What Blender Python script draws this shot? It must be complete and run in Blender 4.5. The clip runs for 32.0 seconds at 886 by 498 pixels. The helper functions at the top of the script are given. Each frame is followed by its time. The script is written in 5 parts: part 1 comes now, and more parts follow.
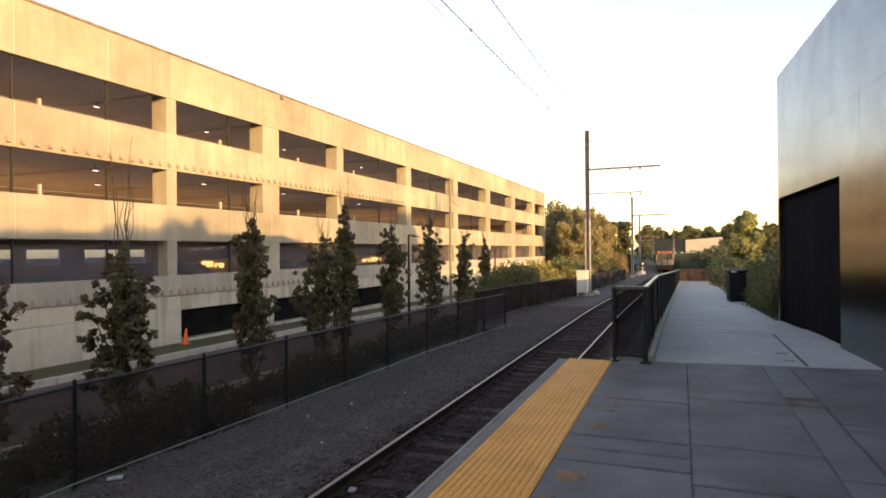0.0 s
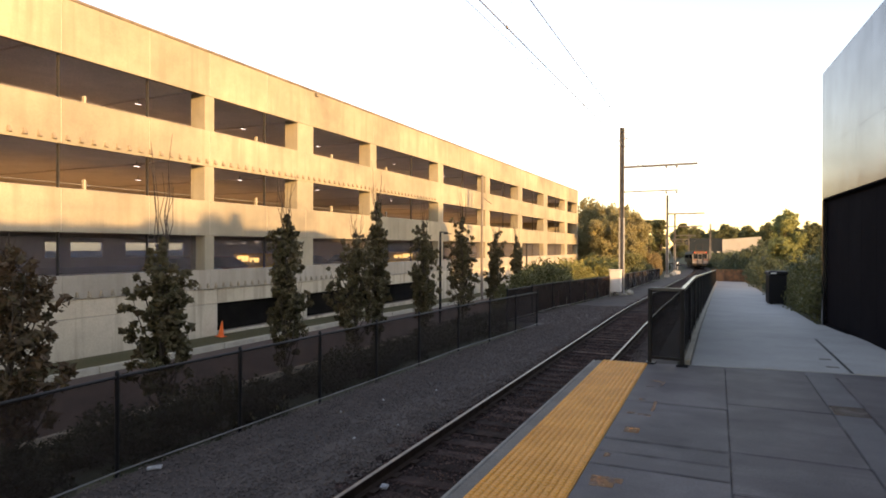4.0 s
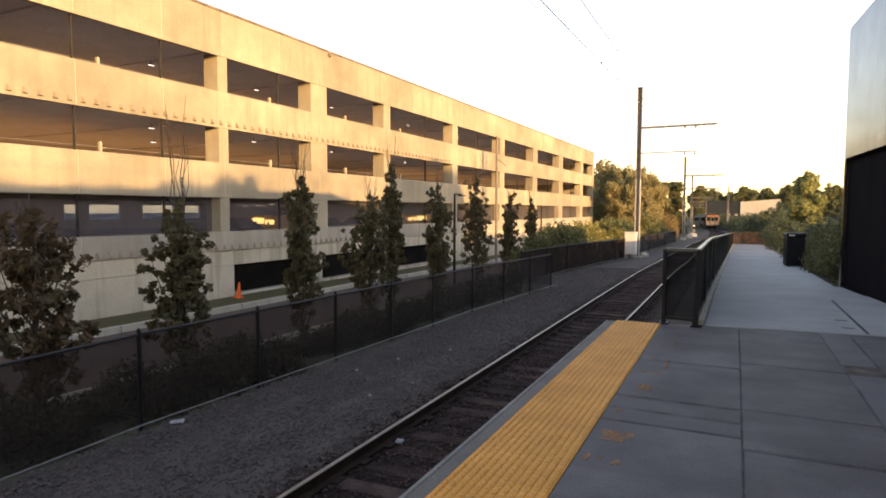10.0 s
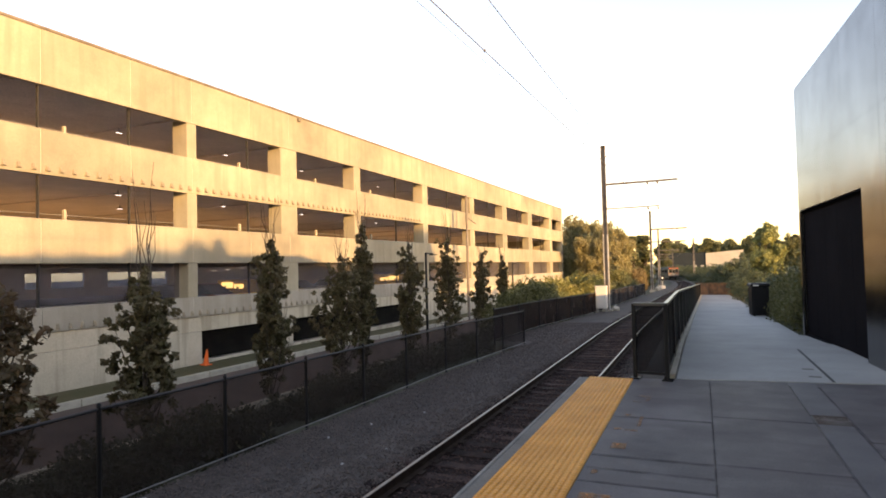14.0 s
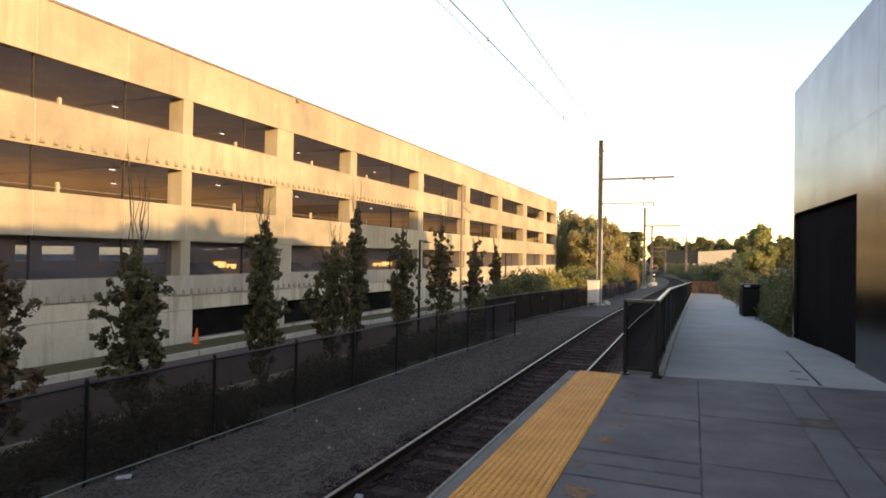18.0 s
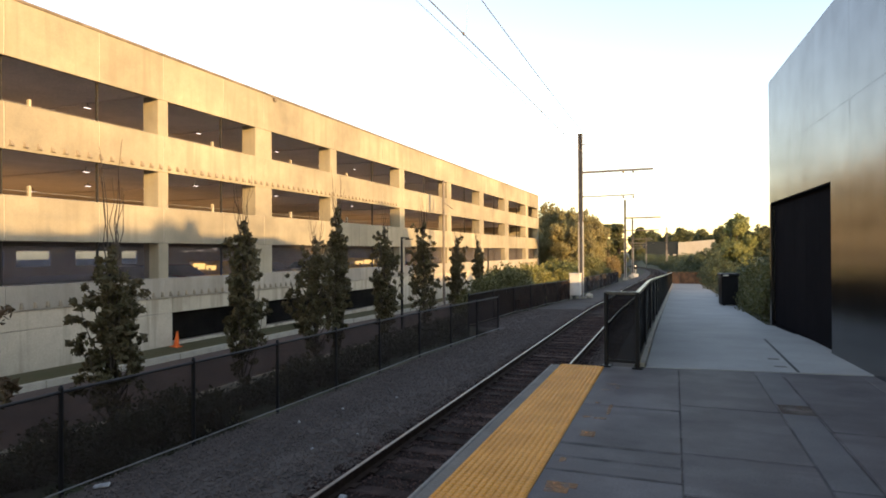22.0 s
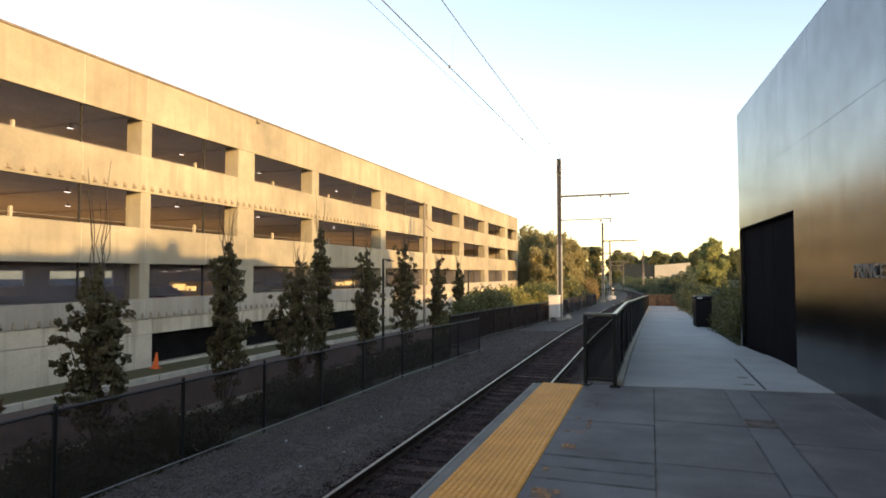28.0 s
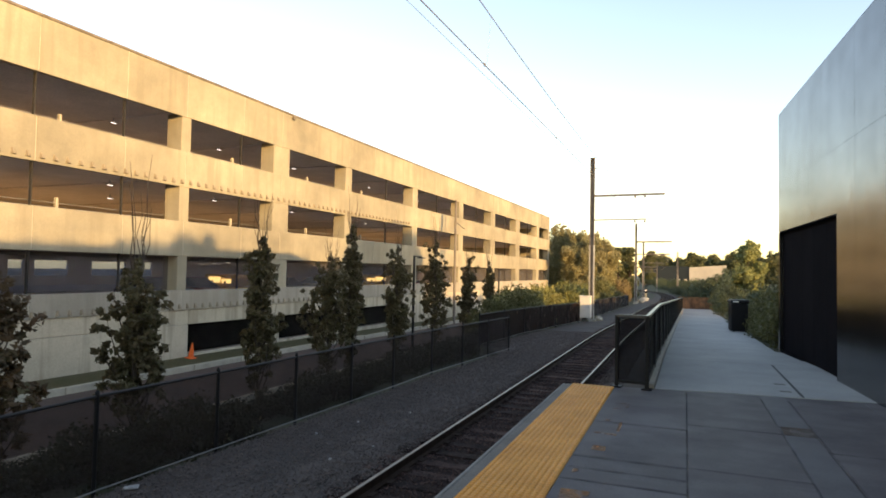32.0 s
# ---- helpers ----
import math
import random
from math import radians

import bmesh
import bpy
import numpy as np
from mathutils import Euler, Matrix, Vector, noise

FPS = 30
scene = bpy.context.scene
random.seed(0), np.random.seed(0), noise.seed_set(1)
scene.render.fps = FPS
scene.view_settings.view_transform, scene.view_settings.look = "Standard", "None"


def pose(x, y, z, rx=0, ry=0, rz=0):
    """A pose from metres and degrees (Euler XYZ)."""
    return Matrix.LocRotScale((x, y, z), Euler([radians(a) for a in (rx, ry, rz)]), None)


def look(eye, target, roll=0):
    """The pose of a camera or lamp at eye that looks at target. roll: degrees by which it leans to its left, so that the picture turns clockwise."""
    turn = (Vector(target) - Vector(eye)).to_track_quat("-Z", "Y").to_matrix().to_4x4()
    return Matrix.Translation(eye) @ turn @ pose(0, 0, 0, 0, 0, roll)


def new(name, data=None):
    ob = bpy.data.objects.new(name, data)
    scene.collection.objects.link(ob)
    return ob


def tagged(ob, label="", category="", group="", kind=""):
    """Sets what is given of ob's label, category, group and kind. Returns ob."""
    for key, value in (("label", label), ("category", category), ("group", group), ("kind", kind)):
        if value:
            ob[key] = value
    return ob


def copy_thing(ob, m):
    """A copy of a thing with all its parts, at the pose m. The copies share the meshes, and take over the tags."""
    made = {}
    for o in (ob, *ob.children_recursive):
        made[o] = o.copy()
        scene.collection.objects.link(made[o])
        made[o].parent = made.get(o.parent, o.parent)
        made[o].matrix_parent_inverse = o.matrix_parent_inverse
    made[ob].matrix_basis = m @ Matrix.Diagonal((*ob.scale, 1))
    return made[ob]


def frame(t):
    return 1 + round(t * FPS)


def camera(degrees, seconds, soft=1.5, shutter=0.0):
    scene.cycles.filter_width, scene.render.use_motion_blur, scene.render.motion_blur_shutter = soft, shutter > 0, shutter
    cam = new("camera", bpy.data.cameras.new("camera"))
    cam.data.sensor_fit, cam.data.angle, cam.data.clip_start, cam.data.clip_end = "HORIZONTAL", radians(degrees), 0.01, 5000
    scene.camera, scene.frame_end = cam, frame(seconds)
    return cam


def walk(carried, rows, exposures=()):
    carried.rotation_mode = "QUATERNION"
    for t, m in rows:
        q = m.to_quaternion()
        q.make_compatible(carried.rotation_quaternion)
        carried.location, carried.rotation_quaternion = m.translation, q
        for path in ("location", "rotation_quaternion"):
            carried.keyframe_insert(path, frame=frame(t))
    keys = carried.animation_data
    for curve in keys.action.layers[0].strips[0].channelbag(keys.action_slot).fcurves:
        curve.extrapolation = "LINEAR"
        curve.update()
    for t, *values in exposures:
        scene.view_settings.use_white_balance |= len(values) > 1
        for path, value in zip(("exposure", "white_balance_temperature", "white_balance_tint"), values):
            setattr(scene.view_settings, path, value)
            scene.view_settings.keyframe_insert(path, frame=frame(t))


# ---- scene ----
cam = camera(72.0, 32.0, soft=1.8)
PATH = (
    (0.0, 0.039, 0.134, 1.596, 0.13, 0.46, 21.32),
    (0.5, 0.035, 0.130, 1.597, 0.00, 0.27, 22.06),
    (1.0, 0.035, 0.140, 1.595, 0.48, 0.69, 22.18),
    (1.5, 0.023, 0.157, 1.599, 0.84, 1.06, 23.35),
    (2.0, 0.025, 0.180, 1.603, 2.00, 0.45, 23.50),
    (2.5, 0.015, 0.179, 1.609, 1.63, 0.67, 23.32),
    (4.5, -0.006, 0.116, 1.633, -1.05, -0.52, 24.35),
    (5.0, -0.016, 0.121, 1.637, -1.78, -0.82, 24.06),
    (5.5, -0.000, 0.125, 1.641, -1.56, -0.90, 24.24),
    (6.0, 0.001, 0.127, 1.629, -2.63, -1.02, 24.46),
    (6.5, 0.006, 0.107, 1.625, -2.85, -0.03, 24.79),
    (7.0, 0.010, 0.095, 1.619, -4.73, 0.44, 24.54),
    (7.5, 0.013, 0.087, 1.620, -4.31, 0.08, 24.39),
    (8.0, 0.019, 0.100, 1.616, -4.18, 0.36, 24.38),
    (8.5, 0.014, 0.092, 1.613, -4.24, 0.26, 24.50),
    (9.0, 0.003, 0.082, 1.608, -4.27, -0.61, 25.79),
    (9.5, 0.006, 0.106, 1.601, -4.17, -0.39, 25.82),
    (10.0, 0.007, 0.118, 1.595, -3.69, -0.17, 25.57),
    (10.5, 0.011, 0.119, 1.600, -3.34, 1.17, 23.93),
    (11.0, 0.038, 0.151, 1.585, -3.60, 2.03, 22.61),
    (11.5, 0.031, 0.112, 1.583, -3.40, 1.31, 24.38),
    (12.0, 0.031, 0.117, 1.582, -3.32, 0.72, 24.48),
    (12.5, 0.044, 0.099, 1.585, -2.42, 1.02, 24.29),
    (13.0, 0.054, 0.105, 1.588, -2.87, 2.23, 24.04),
    (13.5, 0.053, 0.110, 1.599, -1.80, 2.19, 22.99),
    (14.0, 0.048, 0.110, 1.629, 1.77, 1.35, 22.95),
    (14.5, 0.045, 0.127, 1.636, 2.41, 0.83, 23.07),
    (16.5, 0.033, 0.126, 1.641, 2.42, 0.03, 22.21),
    (17.0, 0.023, 0.136, 1.646, 1.17, -0.17, 22.01),
    (17.5, 0.017, 0.139, 1.645, 0.13, -0.47, 21.81),
    (18.0, 0.023, 0.121, 1.638, 0.65, -0.96, 22.32),
    (18.5, 0.024, 0.116, 1.635, 0.71, -1.00, 22.21),
    (19.0, 0.021, 0.108, 1.645, 0.71, -1.63, 22.76),
    (19.5, 0.029, 0.142, 1.634, 0.63, -1.13, 22.50),
    (20.0, 0.032, 0.123, 1.638, 0.61, -0.98, 22.45),
    (20.5, 0.044, 0.138, 1.644, 0.70, -0.56, 21.44),
    (21.0, 0.046, 0.132, 1.643, 0.92, -0.58, 21.05),
    (21.5, 0.049, 0.174, 1.641, 0.87, -0.17, 20.69),
    (22.0, 0.049, 0.186, 1.642, 0.30, 0.34, 20.72),
    (22.5, 0.039, 0.159, 1.636, 0.13, -0.57, 20.45),
    (23.0, 0.033, 0.168, 1.636, -0.01, -0.81, 19.82),
    (23.5, 0.032, 0.157, 1.627, 0.81, -0.48, 20.40),
    (24.0, 0.020, 0.119, 1.642, 0.86, -0.40, 19.44),
    (24.5, 0.003, 0.111, 1.647, 2.42, -0.54, 18.33),
    (25.0, 0.001, 0.094, 1.644, 1.52, -0.28, 16.45),
    (25.5, 0.034, 0.018, 1.643, 1.46, -0.77, 16.71),
    (27.5, 0.099, -0.215, 1.649, 1.09, 1.63, 18.06),
    (28.0, 0.079, -0.223, 1.658, 2.32, 0.07, 18.77),
    (28.5, 0.073, -0.231, 1.653, 1.78, -0.24, 20.21),
    (29.0, 0.065, -0.235, 1.654, 1.42, -0.64, 20.68),
    (29.5, 0.071, -0.252, 1.659, 0.79, -0.40, 21.22),
    (30.0, 0.066, -0.251, 1.659, 0.86, -0.41, 21.08),
    (30.5, 0.081, -0.239, 1.659, 1.83, -0.82, 21.20),
    (31.0, 0.074, -0.248, 1.663, 2.02, -0.91, 21.26),
    (31.5, 0.075, -0.248, 1.657, 2.10, -0.82, 21.45),
    (32.0, 0.070, -0.249, 1.660, 2.07, -1.09, 21.61),
)
walk(cam, [(t, pose(x, y, z, 90 + pitch, roll, yaw)) for t, x, y, z, pitch, roll, yaw in PATH], ((0.0, 2.02, 7800.0, 29.0), (10.0, 2.02, 7850.0, 30.0), (12.0, 2.09, 7850.0, 30.0), (14.5, 2.1, 7800.0, 29.0), (17.5, 1.94, 7700.0, 28.0), (19.0, 1.93, 7550.0, 26.0), (25.0, 1.89, 7300.0, 22.0), (32.0, 1.83, 7250.0, 20.0)))

# ---- world, sun, exposure ----
SUN_AZ, SUN_EL = 120.0, 6.3
world = bpy.data.worlds.new("sky")
scene.world = world
world.use_nodes = True
wn = world.node_tree.nodes
sky = wn.new("ShaderNodeTexSky")
sky.sky_type = 'NISHITA'
sky.sun_disc = False
sky.sun_elevation, sky.sun_rotation = radians(SUN_EL + 2.0), radians(SUN_AZ)
sky.air_density, sky.dust_density, sky.ozone_density = 1.0, 0.35, 1.0
world.node_tree.links.new(sky.outputs[0], wn["Background"].inputs[0])
wn["Background"].inputs[1].default_value = 0.15
sun = new("sun", bpy.data.lights.new("sun", "SUN"))
sun.data.energy, sun.data.angle, sun.data.color = 2.45, radians(0.6), (1.0, 0.68, 0.285)
sa, se = radians(SUN_AZ), radians(SUN_EL)
sun.matrix_basis = look((math.sin(sa) * math.cos(se) * 100, math.cos(sa) * math.cos(se) * 100, math.sin(se) * 100), (0, 0, 0))


# ---- materials ----
def mat(name, base, rough=0.8, metal=0.0, dark=None, scale=3.0, amount=0.5, fine=60.0, bump=0.15, streak=None, drip=0.6, bands=None, rnd=0.0, spec=0.4, detail=6.0, grain=1.0, island=0.0, canning=0.0):
    """A surface with two scales of colour change, relief, optional drips (streak: colour) and a change from piece to piece (rnd)."""
    m = bpy.data.materials.new(name)
    m.use_nodes = True
    t = m.node_tree
    n, l = t.nodes, t.links
    p = n["Principled BSDF"]
    p.inputs["Roughness"].default_value, p.inputs["Metallic"].default_value = rough, metal
    p.inputs["Specular IOR Level"].default_value = spec
    co = n.new("ShaderNodeTexCoord")
    geo = n.new("ShaderNodeNewGeometry")
    src = geo.outputs["Position"]
    big = n.new("ShaderNodeTexNoise")
    big.inputs["Scale"].default_value, big.inputs["Detail"].default_value, big.inputs["Roughness"].default_value = scale, detail, 0.6
    l.new(src, big.inputs["Vector"])
    small = n.new("ShaderNodeTexNoise")
    small.inputs["Scale"].default_value, small.inputs["Detail"].default_value = fine, 4.0
    l.new(src, small.inputs["Vector"])
    d = dark if dark else [c * 0.6 for c in base]
    ramp = n.new("ShaderNodeMapRange")
    ramp.inputs[1].default_value, ramp.inputs[2].default_value = 0.35, 0.68
    l.new(big.outputs[0], ramp.inputs[0])
    mul = n.new("ShaderNodeMath")
    mul.operation = 'MULTIPLY'
    mul.inputs[1].default_value = amount
    l.new(ramp.outputs[0], mul.inputs[0])
    mix = n.new("ShaderNodeMix")
    mix.data_type = 'RGBA'
    mix.inputs[6].default_value, mix.inputs[7].default_value = (*base, 1), (*d, 1)
    l.new(mul.outputs[0], mix.inputs[0])
    col = mix.outputs[2]
    g = n.new("ShaderNodeMapRange")
    g.inputs[1].default_value, g.inputs[2].default_value, g.inputs[3].default_value, g.inputs[4].default_value = 0.3, 0.7, 1 - 0.2 * grain, 1 + 0.15 * grain
    l.new(small.outputs[0], g.inputs[0])
    sc = n.new("ShaderNodeVectorMath")
    sc.operation = 'SCALE'
    l.new(col, sc.inputs[0])
    l.new(g.outputs[0], sc.inputs["Scale"])
    col = sc.outputs[0]
    if bands:
        mp = n.new("ShaderNodeMapping")
        mp.inputs["Scale"].default_value = (0.30, 3.2, 1.0)
        l.new(src, mp.inputs[0])
        st = n.new("ShaderNodeTexNoise")
        st.inputs["Scale"].default_value, st.inputs["Detail"].default_value = 1.0, 5.0
        l.new(mp.outputs[0], st.inputs["Vector"])
        sr = n.new("ShaderNodeMapRange")
        sr.inputs[1].default_value, sr.inputs[2].default_value, sr.inputs[4].default_value = 0.5, 0.62, 0.8
        l.new(st.outputs[0], sr.inputs[0])
        sm = n.new("ShaderNodeMix")
        sm.data_type = 'RGBA'
        l.new(sr.outputs[0], sm.inputs[0])
        l.new(col, sm.inputs[6])
        sm.inputs[7].default_value = (*bands, 1)
        col = sm.outputs[2]
    if streak:
        mp = n.new("ShaderNodeMapping")
        mp.inputs["Scale"].default_value = (1.6, 1.6, 0.12)
        l.new(src, mp.inputs[0])
        st = n.new("ShaderNodeTexNoise")
        st.inputs["Scale"].default_value, st.inputs["Detail"].default_value = 1.5, 5.0
        l.new(mp.outputs[0], st.inputs["Vector"])
        sr = n.new("ShaderNodeMapRange")
        sr.inputs[1].default_value, sr.inputs[2].default_value, sr.inputs[4].default_value = 0.48, 0.75, drip
        l.new(st.outputs[0], sr.inputs[0])
        sm = n.new("ShaderNodeMix")
        sm.data_type = 'RGBA'
        l.new(sr.outputs[0], sm.inputs[0])
        l.new(col, sm.inputs[6])
        sm.inputs[7].default_value = (*streak, 1)
        col = sm.outputs[2]
    if rnd:
        oi = n.new("ShaderNodeObjectInfo")
        rr = n.new("ShaderNodeMapRange")
        rr.inputs[3].default_value, rr.inputs[4].default_value = 1 - rnd, 1 + rnd
        l.new(oi.outputs["Random"], rr.inputs[0])
        s2 = n.new("ShaderNodeVectorMath")
        s2.operation = 'SCALE'
        l.new(col, s2.inputs[0])
        l.new(rr.outputs[0], s2.inputs["Scale"])
        col = s2.outputs[0]
    if island:
        ri = n.new("ShaderNodeMapRange")
        ri.inputs[3].default_value, ri.inputs[4].default_value = 1 - island, 1 + island
        l.new(geo.outputs["Random Per Island"], ri.inputs[0])
        s3 = n.new("ShaderNodeVectorMath")
        s3.operation = 'SCALE'
        l.new(col, s3.inputs[0])
        l.new(ri.outputs[0], s3.inputs["Scale"])
        col = s3.outputs[0]
    l.new(col, p.inputs["Base Color"])
    rg = n.new("ShaderNodeMapRange")
    rg.inputs[3].default_value, rg.inputs[4].default_value = max(0.03, rough - 0.08), min(1.0, rough + 0.08)
    l.new(big.outputs[0], rg.inputs[0])
    l.new(rg.outputs[0], p.inputs["Roughness"])
    if bump:
        b = n.new("ShaderNodeBump")
        b.inputs["Strength"].default_value, b.inputs["Distance"].default_value = bump, 0.02
        l.new(small.outputs[0], b.inputs["Height"])
        l.new(b.outputs[0], p.inputs["Normal"])
        if canning:
            mp = n.new("ShaderNodeMapping")
            mp.inputs["Scale"].default_value = (2.2, 2.2, 0.10)
            l.new(src, mp.inputs[0])
            wv = n.new("ShaderNodeTexNoise")
            wv.inputs["Scale"].default_value, wv.inputs["Detail"].default_value = 1.0, 1.0
            l.new(mp.outputs[0], wv.inputs["Vector"])
            b2 = n.new("ShaderNodeBump")
            b2.inputs["Strength"].default_value, b2.inputs["Distance"].default_value = 1.0, canning
            l.new(wv.outputs[0], b2.inputs["Height"])
            l.new(b.outputs[0], b2.inputs["Normal"])
            l.new(b2.outputs[0], p.inputs["Normal"])
    return m


def leaf_mat(name, base, other, scale=2.0):
    """Leaves: two tones from clump to clump, some light through the blade."""
    m = bpy.data.materials.new(name)
    m.use_nodes = True
    n, l = m.node_tree.nodes, m.node_tree.links
    p = n["Principled BSDF"]
    geo = n.new("ShaderNodeNewGeometry")
    t = n.new("ShaderNodeTexNoise")
    t.inputs["Scale"].default_value, t.inputs["Detail"].default_value = scale, 3.0
    l.new(geo.outputs["Position"], t.inputs["Vector"])
    add = n.new("ShaderNodeMath")
    add.operation = 'MULTIPLY_ADD'
    add.inputs[1].default_value, add.inputs[2].default_value = 0.45, -0.2
    l.new(geo.outputs["Random Per Island"], add.inputs[0])
    ad2 = n.new("ShaderNodeMath")
    l.new(add.outputs[0], ad2.inputs[0])
    l.new(t.outputs[0], ad2.inputs[1])
    mix = n.new("ShaderNodeMix")
    mix.data_type = 'RGBA'
    mix.inputs[6].default_value, mix.inputs[7].default_value = (*base, 1), (*other, 1)
    l.new(ad2.outputs[0], mix.inputs[0])
    l.new(mix.outputs[2], p.inputs["Base Color"])
    p.inputs["Roughness"].default_value = 0.55
    p.inputs["Specular IOR Level"].default_value = 0.3
    tr = n.new("ShaderNodeBsdfTranslucent")
    l.new(mix.outputs[2], tr.inputs[0])
    ms = n.new("ShaderNodeMixShader")
    ms.inputs[0].default_value = 0.25
    l.new(p.outputs[0], ms.inputs[1])
    l.new(tr.outputs[0], ms.inputs[2])
    l.new(ms.outputs[0], n["Material Output"].inputs[0])
    return m


def glow_mat(name, color, strength):
    m = bpy.data.materials.new(name)
    m.use_nodes = True
    p = m.node_tree.nodes["Principled BSDF"]
    p.inputs["Base Color"].default_value = (*color, 1)
    p.inputs["Emission Color"].default_value, p.inputs["Emission Strength"].default_value = (*color, 1), strength
    return m


def mesh_cloth(name, color, see, scale=1.5, spread=0.12, spec=0.5, tint=(1.0, 1.0, 1.0)):
    """A woven screen, worn coat or thin veil: see is the share left open."""
    m = bpy.data.materials.new(name)
    m.use_nodes = True
    n, l = m.node_tree.nodes, m.node_tree.links
    p = n["Principled BSDF"]
    p.inputs["Base Color"].default_value, p.inputs["Roughness"].default_value = (*color, 1), 0.8
    p.inputs["Specular IOR Level"].default_value = spec
    geo = n.new("ShaderNodeNewGeometry")
    t = n.new("ShaderNodeTexNoise")
    t.inputs["Scale"].default_value, t.inputs["Detail"].default_value = scale, 4.0
    l.new(geo.outputs["Position"], t.inputs["Vector"])
    r = n.new("ShaderNodeMapRange")
    r.inputs[3].default_value, r.inputs[4].default_value = see - spread, see + spread
    l.new(t.outputs[0], r.inputs[0])
    tr = n.new("ShaderNodeBsdfTransparent")
    tr.inputs[0].default_value = (*tint, 1)
    ms = n.new("ShaderNodeMixShader")
    l.new(r.outputs[0], ms.inputs[0])
    l.new(p.outputs[0], ms.inputs[1])
    l.new(tr.outputs[0], ms.inputs[2])
    l.new(ms.outputs[0], n["Material Output"].inputs[0])
    return m


# broad soft blotches imitate patchy glare on the facade, the streaks are drip stains
CONC_G = mat("garage concrete", (0.3654, 0.3297, 0.2437), 0.85, dark=(0.1973, 0.1781, 0.1357), scale=0.27, amount=0.95, fine=14, bump=0.04, streak=(0.2265, 0.2009, 0.1472), drip=0.85, rnd=0.06, grain=0.3)
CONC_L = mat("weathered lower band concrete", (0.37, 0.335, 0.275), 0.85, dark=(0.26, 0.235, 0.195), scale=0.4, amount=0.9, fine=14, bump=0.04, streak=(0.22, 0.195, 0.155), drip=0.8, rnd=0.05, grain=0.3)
CONC_IN = mat("garage inner concrete", (0.82, 0.74, 0.69), 0.9, scale=0.6, amount=0.4, fine=20, bump=0.08)
CONC_B = mat("garage base concrete", (0.5115, 0.4508, 0.3450), 0.85, dark=(0.3720, 0.3266, 0.2484), scale=0.5, amount=0.8, fine=14, streak=(0.2325, 0.1978, 0.1380), drip=0.95, bump=0.05, grain=0.4)
SLAB = mat("platform slab", (0.1344, 0.1186, 0.1190), 0.66, dark=(0.0705, 0.0620, 0.0634), bands=(0.0903, 0.0783, 0.0793), scale=1.2, amount=1.0, fine=60, bump=0.15, rnd=0.07, spec=0.24)
SLAB_B = mat("platform band", (0.1319, 0.1240, 0.1268), 0.66, dark=(0.0908, 0.0843, 0.0856), scale=1.6, amount=0.8, fine=90, bump=0.12, rnd=0.08, spec=0.24)
WALKC = mat("walkway concrete", (0.3742, 0.3691, 0.3505), 0.75, dark=(0.2793, 0.2750, 0.2626), scale=0.9, amount=0.75, fine=110, bump=0.1, rnd=0.05, spec=0.24)
NOSING = mat("platform nosing", (0.27, 0.248, 0.215), 0.8, scale=2.0, amount=0.8, fine=60, bump=0.2)
COPING = mat("stained coping", (0.22, 0.185, 0.14), 0.9, dark=(0.12, 0.10, 0.08), scale=1.8, amount=1.0, fine=20, bump=0.3)
EDGEC = mat("platform edge concrete", (0.1700, 0.1520, 0.1290), 0.8, scale=2.0, amount=0.7, fine=60, bump=0.2)
YELLOW = mat("tactile yellow", (0.7858, 0.3231, 0.0389), 0.6, dark=(0.5316, 0.2098, 0.0281), scale=2.5, amount=0.55, fine=70, bump=0.1, rnd=0.05)
PAINT_O = mesh_cloth("orange marking paint", (0.46, 0.205, 0.07), 0.72, 14.0, 0.8)
JSTAIN = mesh_cloth("joint stain", (0.045, 0.040, 0.039), 0.88, 4.0, 0.25, 0.2)
RUSTY = mesh_cloth("rust stain", (0.16, 0.10, 0.065), 0.74, 5.0, 0.6)
ASPH = mat("road asphalt", (0.0960, 0.0673, 0.0585), 0.9, dark=(0.0578, 0.0448, 0.0393), scale=0.7, amount=0.8, fine=120, bump=0.3)
KERB = mat("kerb concrete", (0.46, 0.42, 0.335), 0.85, scale=2.0, amount=0.6, fine=50, bump=0.2)
GRASS = mat("verge grass", (0.060, 0.060, 0.022), 0.95, dark=(0.088, 0.068, 0.032), scale=1.5, amount=0.8, fine=80, bump=0.8)
SOIL = mat("ground soil", (0.075, 0.068, 0.045), 0.95, dark=(0.05, 0.06, 0.025), scale=0.4, amount=0.9, fine=40, bump=0.6)
BALL = mat("ballast", (0.0881, 0.0675, 0.0564), 0.9, dark=(0.0518, 0.0416, 0.0363), scale=0.8, amount=0.9, fine=28, bump=0.6)
BALL_D = mat("oily ballast", (0.0356, 0.0222, 0.0184), 0.9, dark=(0.0190, 0.0122, 0.0102), scale=1.6, amount=0.9, fine=28, bump=1.0, spec=0.12)
STONE_D = mat("oily ballast stone", (0.0973, 0.0608, 0.0520), 0.85, dark=(0.0356, 0.0222, 0.0194), island=0.55, scale=2.5, amount=1.0, fine=70, bump=0.3, spec=0.15)
STONE = mat("ballast stone", (0.1160, 0.0895, 0.0777), 0.85, dark=(0.0725, 0.0582, 0.0525), island=0.30, scale=2.2, amount=0.8, fine=70, bump=0.3)
TIE = mat("tie timber", (0.0735, 0.0456, 0.0388), 0.9, dark=(0.0190, 0.0122, 0.0102), scale=3.0, amount=1.0, fine=40, bump=0.7, rnd=0.5, spec=0.12)
